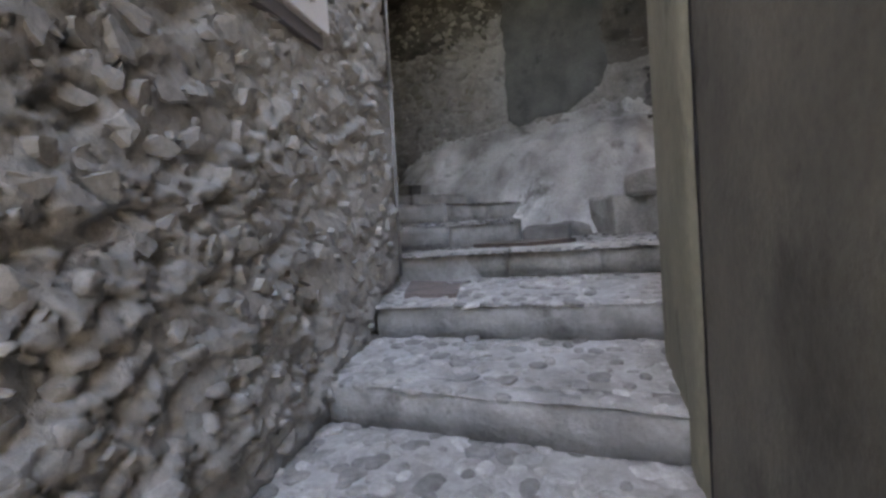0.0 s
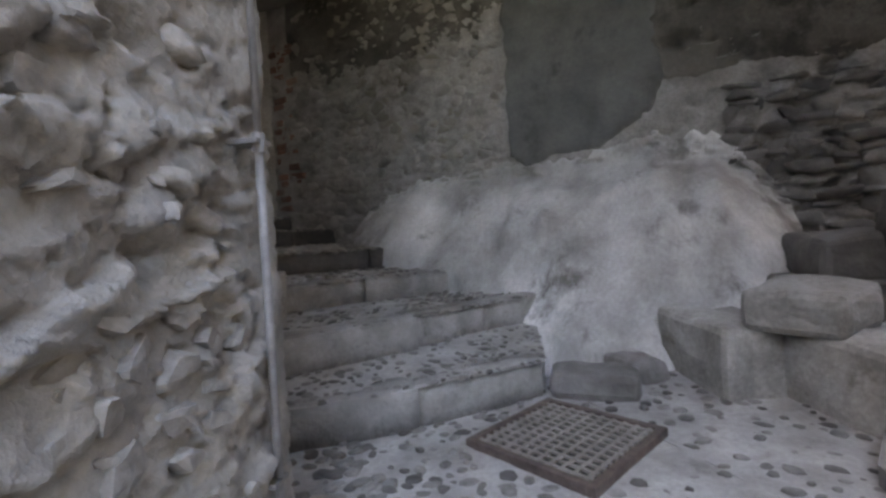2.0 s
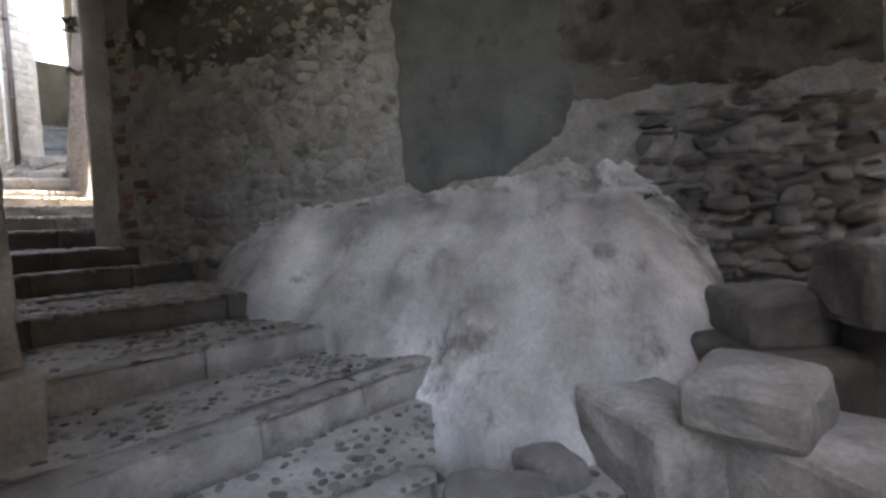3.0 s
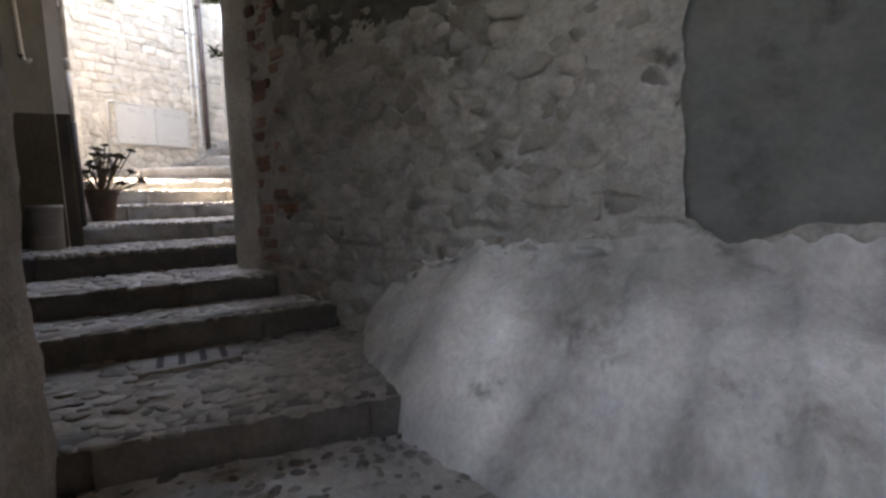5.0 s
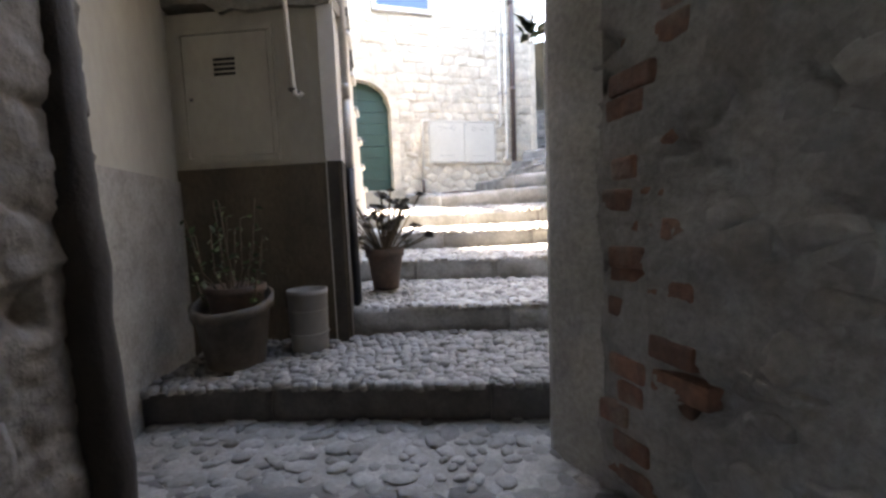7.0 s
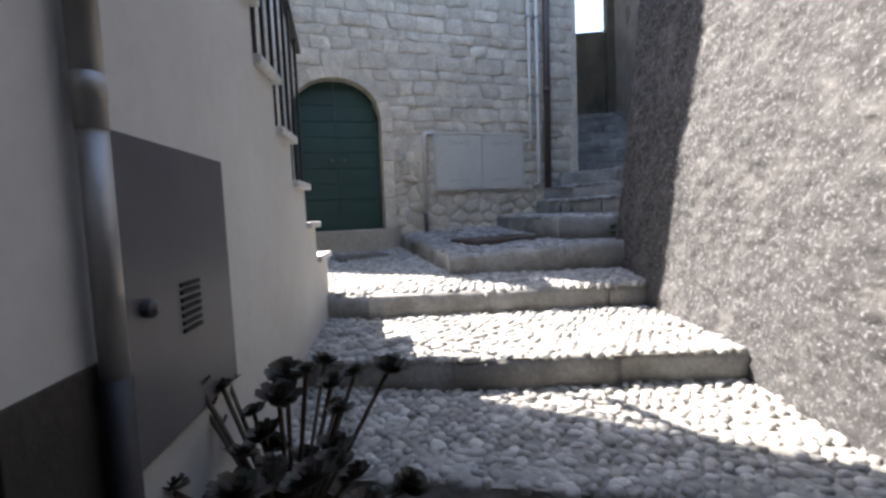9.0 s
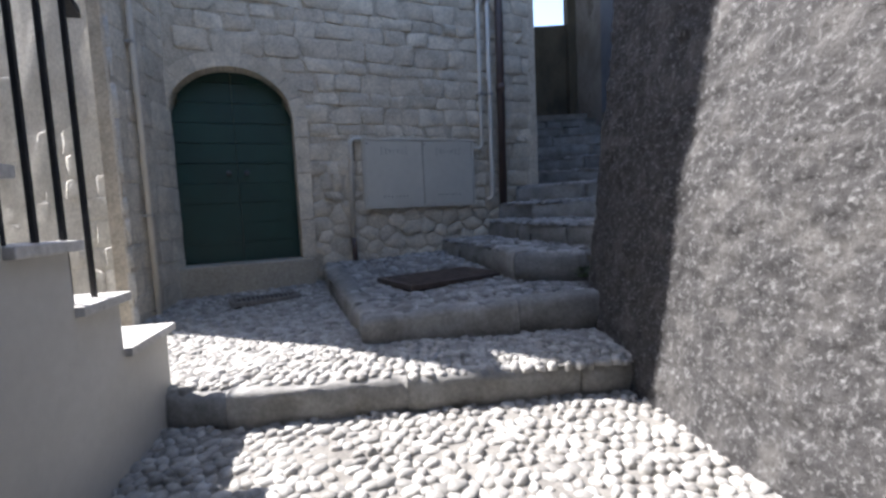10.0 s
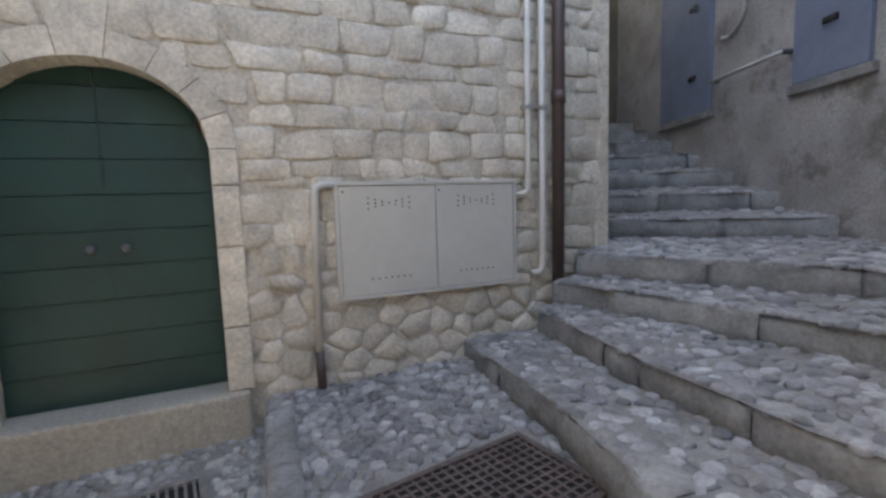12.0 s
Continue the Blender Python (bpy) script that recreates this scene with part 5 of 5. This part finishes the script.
tagged(part("corner_house", prism([(0.26, 12.78), (0.10, 13.75), (-1.5, 14.6), (-6.0, 15.6), (-6.0, 15.28)], 3.0, 6.5), ASHLAR_JOINT, m=UV), "pale stone house that stands forward beside the arched door", "house", kind="structure")
# Unseen; the setback is chosen to place the shadow edge on the roughcast.
tagged(part("corner_house_upper", prism([(0.18, 12.99), (0.06, 13.75), (-1.5, 14.6), (-6.0, 15.9), (-6.0, 15.6)], 6.51, 13.0), ASHLAR_JOINT, m=UV), "unseen upper storeys of the pale stone house, set back to place their shadow", "house", kind="structure")
ch = tagged(part("corner_facade", relief_sheet(4.5, 3.4, 0.06, lambda x, y: soft_noise(x, y, 1.5, 90) * 0.02), PALE_FRONT, m=H1 @ Matrix.Translation((0, 3.1, 0)), smooth=True), "weathered pale stone front beside the arched door", "wall", kind="structure")
cells = course_cells(0.0, 4.0, 0.2, 3.35, (0.16, 0.3), (0.25, 0.6), rng)
lay_stones(cells, ch, PALE_FRONT, rng, 0.003, (0.000, 0.005), make=fieldstone, tilt=0.03, wobble=0.14, corner=0.1, crown=SQUARED, most=120)
H2 = wall_frame(UV @ Vector((0.14, 13.72, 0)), (UV @ Vector((0.16, -1.0, 0))).xy, (UV @ Vector((1.0, 0.16, 0))).xy)
cells = course_cells(0.0, 0.99, 3.2, 6.45, (0.13, 0.25), (0.2, 0.45), rng)
cs = tagged(part("corner_return", box(0.0, 1.0, 3.1, 6.5, -0.12, 0.0), ASHLAR_JOINT, m=H2), "short stone return between the two fronts", "wall", kind="structure")
lay_stones(cells, cs, ASHLAR, rng, 0.004, (0.001, 0.009), make=fieldstone, tilt=0.04, wobble=0.14, corner=0.1, crown=SQUARED, most=120)
pp = thing("thin_downpipe", "thin cream pipe beside the arched door", "pipe", H2)
part("tube", tube([(0.72, 3.32, 0.05), (0.73, 6.0, 0.05), (0.74, 9.0, 0.05)], 0.024, 10), PVC, pp, smooth=True)
for zz in (4.2, 5.6, 7.0):
    part("bracket", box(0.69, 0.76, zz, zz + 0.025, 0.0, 0.07, 0.003), GALVANISED, pp)
# the end of the facade, running back along the upper stairs
EN = wall_frame(FA @ Vector((A1, 0, 0)), (UV @ Vector((0.0, 1.0, 0))).xy, (UV @ Vector((1.0, 0.0, 0))).xy)
en = tagged(part("facade_end", box(-0.05, 9.0, 3.2, 12.5, -0.6, -0.005), ASHLAR_JOINT, m=EN), "stone side of the house along the upper stairs", "wall", kind="structure")
lay_stones(course_cells(0.0, 3.0, 4.0, 8.5, (0.16, 0.3), (0.2, 0.5), rng), en, ASHLAR, rng, 0.004, (0.001, 0.009), make=fieldstone, tilt=0.04, wobble=0.14, corner=0.1, crown=SQUARED, most=100)

# ---- houses along the upper stairs ----
DWALL = wall_frame(UV @ Vector((5.90, 14.3, 0)), (UV @ Vector((-0.05, 1.0, 0))).xy, (UV @ Vector((-1.0, -0.05, 0))).xy)
dwl = tagged(part("stairs_wall", relief_sheet(5.6, 9.5, 0.08, lambda x, y: soft_noise(x, y, 1.2, 95) * 0.03), surface("faded_plaster", (0.34, 0.325, 0.31), (0.23, 0.215, 0.20), 1.8, bump=0.6, stain=(0.15, 0.135, 0.12), stain_scale=2, stain_low=0.54), m=DWALL @ Matrix.Translation((0, 4.0, 0)), smooth=True), "faded plaster wall along the upper stairs", "wall", kind="structure")
for x0, x1, z0 in ((2.75, 3.9, 5.80), (0.75, 1.5, 5.78)):
    d = tagged(thing("blue_door", "closed pale blue painted door beside the upper stairs", "door", DWALL, group="blue doors on the upper stairs"))
    lf_ = part("leaf", box(x0, x1, z0, z0 + 2.05, 0.0, 0.05, 0.008), BLUE_WOOD, d)
    part("step", box(x0 - 0.05, x1 + 0.05, z0 - 0.09, z0 - 0.004, -0.02, 0.06, 0.01), KERB, d, "stone threshold")
    for hz in (0.42, 1.25):
        part("latch", box(x0 + 0.28, x0 + 0.42, z0 + hz, z0 + hz + 0.05, 0.05, 0.075, 0.006), BLACK_IRON, lf_, "black latch")
hr = thing("wall_handrail", "grey metal handrail fixed to the plaster wall", "handrail", DWALL)
part("tube", tube([(1.55, 6.10, 0.10), (2.65, 6.09, 0.10)], 0.022, 10), GALVANISED, hr, smooth=True)
for x in (1.56, 2.64):
    part("bracket", tube([(x, 6.10, 0.0), (x, 6.10, 0.11)], 0.026, 8), DARK_METAL, hr)
ck = thing("hanging_conduit", "dark bent conduit hanging on the plaster wall", "conduit", DWALL)
part("tube", tube([(2.2, 8.0, 0.03), (2.2, 6.75, 0.03), (2.25, 6.62, 0.035), (2.42, 6.52, 0.04), (2.55, 6.55, 0.04)], 0.02, 8), GALVANISED, ck, smooth=True)
tagged(part("alley_end", prism([(3.6, 20.0), (9.0, 20.0), (9.0, 20.4), (3.6, 20.4)], 4.0, 8.1), BROWN_DADO, m=UV), "brown plaster house at the head of the stairs", "house", kind="structure")
tagged(part("alley_end_tall", prism([(5.45, 19.8), (9.0, 19.8), (9.0, 20.2), (5.45, 20.2)], 4.0, 10.5), BROWN_DADO, m=UV), "taller brown house at the head of the stairs", "house", kind="structure")

# ---- things: lower stairs ----
sign = thing("wall_box", "plain pale metal box fixed to the rubble wall", "box", LW)
part("body", box(1.06, 2.2, 3.225, 4.2, 0.0, 0.05, 0.006), BOX_METAL, sign)
part("underside", box(1.08, 2.18, 3.15, 3.222, -0.08, 0.02, 0.004), DARK_METAL, sign, "dark strip below the box")
cp = thing("corner_conduit", "thin grey conduit running up the corner of the wall", "conduit", LW)
part("upper_tube", tube([(0.205, 3.22, 0.058), (0.215, 4.4, 0.078)], 0.0105, 10), CONDUIT, cp, smooth=True)
part("lower_tube", tube([(0.195, 1.9, 0.036), (0.20, 2.5, 0.045), (0.205, 3.23, 0.058)], 0.012, 10), CONDUIT, cp, smooth=True)
part("joint", tube([(0.205, 3.19, 0.057), (0.205, 3.24, 0.058)], 0.018, 10), CONDUIT, cp)
for zz, out in ((2.3, 0.056), (3.21, 0.072), (4.1, 0.087)):
    part("clip", box(0.17, 0.24, zz, zz + 0.014, -0.06, out, 0.003), CONDUIT, cp)


def grate(name, label, centre, e1, w, l, z, bars_n, holes=False, metal=IRON):
    """An iron floor grate: a frame and crossed bars; e1 is the way of its long side."""
    e1 = Vector((e1[0], e1[1], 0)).normalized()
    m = UV @ Matrix.Translation((*centre, z)) @ Matrix((e1, Vector((-e1.y, e1.x, 0)), Vector((0, 0, 1)))).transposed().to_4x4()
    g = thing(name, label, "grate", m)
    part("frame", joined([box(-w / 2, w / 2, -l / 2, -l / 2 + 0.035, -0.03, 0.012, 0.004), box(-w / 2, w / 2, l / 2 - 0.035, l / 2, -0.03, 0.012, 0.004), box(-w / 2, -w / 2 + 0.035, -l / 2 + 0.035, l / 2 - 0.035, -0.03, 0.0115, 0.004), box(w / 2 - 0.035, w / 2, -l / 2 + 0.035, l / 2 - 0.035, -0.03, 0.0115, 0.004)]), IRON if holes else metal, g)
    part("pit", box(-w / 2 + 0.02, w / 2 - 0.02, -l / 2 + 0.02, l / 2 - 0.02, -0.05, -0.006), BLACK, g, "dark pit below")
    for i in range(bars_n):
        x = -w / 2 + 0.035 + (w - 0.07) * (i + 0.5) / bars_n
        part("bar", box(x - 0.0075, x + 0.0075, -l / 2 + 0.03, l / 2 - 0.03, -0.004, 0.007, 0.002), metal, g)
    if holes:
        nb = max(int(l / 0.055), 2)
        for j in range(nb):
            y = -l / 2 + 0.035 + (l - 0.07) * (j + 0.5) / nb
            part("cross_bar", box(-w / 2 + 0.03, w / 2 - 0.03, y - 0.0085, y + 0.0085, -0.0045, 0.0055, 0.002), metal, g)
    return g


grate("drain_grate", "rusted iron drain grate set in the landing", (2.826, 2.83), (0.996, 0.09), 0.62, 0.60, 1.056, 12, True, PALE_IRON)
grate("drain_grate", "rusted iron grate set in the raised cobbles", (2.71, 13.23), (0.82, 0.57), 0.95, 0.62, 3.568, 17, True)
grate("gutter_grate", "worn iron gutter grate before the door sill", (1.05, 13.42), (0.85, 0.53), 0.60, 0.28, 3.405, 13, False, PALE_IRON)
slots = thing("slot_drain", "stone drain slab with four slots before the step", "drain", UV)
part("slab", box(2.42, 2.92, 6.22, 6.50, 1.84, 1.915, 0.012), SHADED_COBBLE, slots)
for i in range(4):
    part("slot", box(2.50 + i * 0.105, 2.535 + i * 0.105, 6.26, 6.49, 1.905, 1.9175), BLACK, slots, "dark slot")


BLOCKS = [  # middle (u, v), foot, length, width, height, turn, tilt
    ((3.97, 2.60), 1.02, 0.58, 0.48, 0.40, 57, 0, "pale squared stone block at the edge of the landing"),
    ((3.95, 2.24), 1.40, 0.42, 0.44, 0.21, 84, -4, "grey stone slab tilted on the blocks"),
    ((4.04, 2.10), 0.95, 0.72, 0.55, 0.45, 62, 0, "mortared stone lump under the slab"),
    ((4.85, 2.15), 1.55, 0.75, 0.45, 0.26, -50, 4, "dark flat stone in the heap"),
    ((4.75, 2.15), 1.0, 0.9, 0.7, 0.56, -50, 0, "dark rubble heaped at the wall"),
    ((4.75, 1.62), 1.70, 0.95, 0.42, 0.36, -58, 2, "long dark stone lying on the heap"),
    ((4.7, 1.40), 1.0, 1.0, 0.8, 0.72, -50, 0, "dark rubble under the long stone"),
    ((4.2, 1.65), 1.0, 0.55, 0.4, 0.30, 15, 5, "dark rounded stone beside the bench"),
    ((3.36, 3.04), 1.03, 0.42, 0.18, 0.14, -58, 0, "dark stone at the end of the step"),
    ((3.68, 2.98), 1.03, 0.26, 0.24, 0.16, -20, 0, "grey stone beside the grate"),
]
for k, (c, z, l, w, h, turn, tilt, label) in enumerate(BLOCKS):
    pale = k < 3
    tagged(part("stone_block", boulder(l, w, h, 3.1 * k + 1), KERB if pale else SLAB_STONE, m=UV @ Matrix.Translation((*c, z)) @ Euler((radians(tilt), 0, radians(turn))).to_matrix().to_4x4(), smooth=False), label, "stone", group="stones heaped beside the landing")
bench = [(1.25, 1.95), (1.04, 2.14), (1.21, 2.55), (1.38, 3.0), (1.55, 3.45), (1.9, 3.75), (2.9, 2.6), (2.2, 1.9)]
tagged(part("plaster_bench", ([(x, y, 0.4) for x, y in bench] + [(x, y, 1.07 + 0.03 * (y - 2.4)) for x, y in bench], [tuple(range(8, 16))] + [(i, (i + 1) % 8, (i + 1) % 8 + 8, i + 8) for i in range(8)]), surface("bench_plaster", (0.21, 0.208, 0.20), (0.15, 0.148, 0.14), 2, bump=0.3, fine=25)), "smooth grey plaster bench beside the stairs", "bench", kind="structure")

# ---- things: upper alley ----
rng = random.Random(77)


def rosette(r, seed):
    """A rosette of fleshy leaves."""
    g = random.Random(seed)
    out = []
    for ring, (count, tilt, size) in enumerate(((9, 0.2, 1.0), (8, 0.6, 0.8), (6, 1.0, 0.55))):
        for k in range(count):
            a = 2 * math.pi * (k + 0.5 * ring) / count + g.uniform(-0.2, 0.2)
            s = r * size * g.uniform(0.85, 1.1)
            leaf_ = [(0, -0.12 * s, 0), (0.6 * s, -0.32 * s, 0.05 * s), (0.92 * s, -0.2 * s, 0.1 * s), (0.94 * s, 0.18 * s, 0.1 * s), (0.6 * s, 0.32 * s, 0.05 * s), (0, 0.12 * s, 0), (0.5 * s, 0, -0.07 * s)]
            mm = Matrix.Rotation(a, 4, "Z") @ Matrix.Rotation(-tilt, 4, "Y") @ Matrix.Translation((0.05 * r, 0, 0))
            out.append(moved((leaf_, [(0, 1, 6), (1, 2, 6), (2, 3, 6), (3, 4, 6), (4, 5, 6), (5, 0, 6)]), mm))
    return joined(out)


pot = thing("potted_succulent", "dark-leaved rosette succulent in a terracotta pot on the step", "potted plant", UV @ Matrix.Translation((2.04, 9.22, 2.70)))
body = part("pot", lathe([(0.0, 0), (0.095, 0), (0.10, 0.02), (0.135, 0.25), (0.15, 0.255), (0.155, 0.31), (0.14, 0.315), (0.13, 0.27), (0.0, 0.265)], 22), TERRACOTTA, pot, smooth=True)
part("soil", lathe([(0.0, 0.278), (0.128, 0.272)], 18, False), SOIL, body)
for k in range(44):
    a, reach = rng.uniform(0, 6.28), rng.uniform(0.04, 0.36)
    h = rng.uniform(0.40, 0.80) - 0.25 * reach
    tip = Vector((reach * math.cos(a), reach * math.sin(a), h))
    st_ = part("stem", tube([(0.25 * tip.x * 0.3, 0.3 * tip.y * 0.3, 0.26), (tip.x * 0.55, tip.y * 0.55, 0.26 + (h - 0.26) * 0.5), tip], 0.007, 6), STEM, pot)
    tagged(part("rosette", rosette(rng.uniform(0.04, 0.068), k), LEAF, st_, m=Matrix.Translation(tip) @ Euler((rng.uniform(-0.4, 0.4), rng.uniform(-0.4, 0.4), 0)).to_matrix().to_4x4()), kind="stuff")

tub = thing("flower_tub", "dark tub with a dry leggy plant in the recess", "potted plant", UV @ Matrix.Translation((1.40, 8.12, 2.475)))
TUB = surface("dark_tub", (0.085, 0.072, 0.058), (0.05, 0.043, 0.034), 9, rough=0.7, bump=0.3, tint=(0.15, 0.135, 0.115))
tv, tf = lathe([(0.0, 0), (0.15, 0), (0.155, 0.02), (0.20, 0.35), (0.218, 0.355), (0.222, 0.41), (0.20, 0.415), (0.19, 0.35), (0.0, 0.30)], 28)
tv = [(x, y, z - (0.09 * (0.5 - 0.5 * y / 0.2) + 0.015 * noise.noise((x * 20, y * 20, 3))) * (z > 0.33)) for x, y, z in tv]
body = part("tub", (tv, tf), TUB, tub, smooth=True)
part("inner_pot", lathe([(0.0, 0.2), (0.13, 0.2), (0.15, 0.40), (0.163, 0.405), (0.165, 0.44), (0.15, 0.445), (0.14, 0.39), (0.0, 0.385)], 24), TERRACOTTA, tub, "dark clay pot standing in the tub", m=Matrix.Translation((0.01, 0.03, 0)), smooth=True)
part("soil", lathe([(0.0, 0.405), (0.142, 0.40)], 18, False), SOIL, tub, m=Matrix.Translation((0.01, 0.03, 0)))
for k in range(16):
    a, reach = rng.uniform(0, 6.28), rng.uniform(0.05, 0.24)
    h = rng.uniform(0.5, 0.95)
    tip = Vector((reach * math.cos(a), reach * math.sin(a), h))
    st_ = part("stem", tube([(0.2 * tip.x, 0.2 * tip.y, 0.39), (tip.x * 0.8, tip.y * 0.6, h * 0.65), tip], 0.005, 5), STEM, tub)
    leaves = []
    for j in range(9):
        p = Vector((tip.x * 0.75, tip.y * 0.6, h * 0.6)).lerp(tip, j / 8)
        mm = Matrix.Translation(p) @ Euler((rng.uniform(-1, 1), rng.uniform(-1, 1), rng.uniform(0, 6.28))).to_matrix().to_4x4()
        s = rng.uniform(0.03, 0.06)
        leaves.append(moved(([(0, 0, 0), (s * 0.5, -s * 0.3, 0.004), (s, 0, 0), (s * 0.5, s * 0.3, 0.004)], [(0, 1, 2, 3)]), mm))
    part("leaves", joined(leaves), GREEN_LEAF, st_)
can = thing("paint_can", "grey metal drum standing beside the tub", "drum", UV @ Matrix.Translation((1.74, 8.36, 2.48)))
part("drum", lathe([(0.0, 0), (0.105, 0), (0.11, 0.01), (0.118, 0.335), (0.123, 0.34), (0.123, 0.37), (0.112, 0.37), (0.11, 0.32), (0.0, 0.31)], 22), PLASTIC, can, smooth=True)
for zz in (0.10, 0.24):
    part("hoop", lathe([(0.112, zz), (0.121, zz + 0.006), (0.114, zz + 0.014)], 22, False), PLASTIC, can, smooth=True)


def weed(c, seed, size, m, label):
    """A small tuft of leaves."""
    g = random.Random(seed)
    leaves = []
    for j in range(26):
        s = size * g.uniform(0.5, 1.1)
        mm = Matrix.Translation(Vector((g.uniform(-0.4, 0.4) * size, g.uniform(-0.4, 0.4) * size, g.uniform(0, 0.5) * size))) @ Euler((g.uniform(-0.7, 0.7), g.uniform(-0.9, 0.2), g.uniform(0, 6.28))).to_matrix().to_4x4()
        leaves.append(moved(([(0, 0, 0), (s * 0.5, -s * 0.2, 0.1 * s), (s, 0, 0.05 * s), (s * 0.5, s * 0.2, 0.1 * s)], [(0, 1, 2, 3)]), mm))
    tagged(part("weed", joined(leaves), GREEN_LEAF, m=m @ Matrix.Translation(c)), label, "weed", kind="stuff")


weed((3.66, 3.98, 1.40), 1, 0.09, UV, "green weed growing at the end of the step")
weed((3.78, 12.55, 3.62), 3, 0.09, UV, "low green weed at the foot of the roughcast wall")
weed((4.14, 10.95, 4.33), 4, 0.035, UV, "small weed rooted in the roughcast wall")
weed((3.08, 7.75, 4.0), 5, 0.12, UV, "dry plant hanging from the plastered corner")
weed((3.10, 7.80, 4.45), 6, 0.14, UV, "dry plant hanging from the plastered corner")
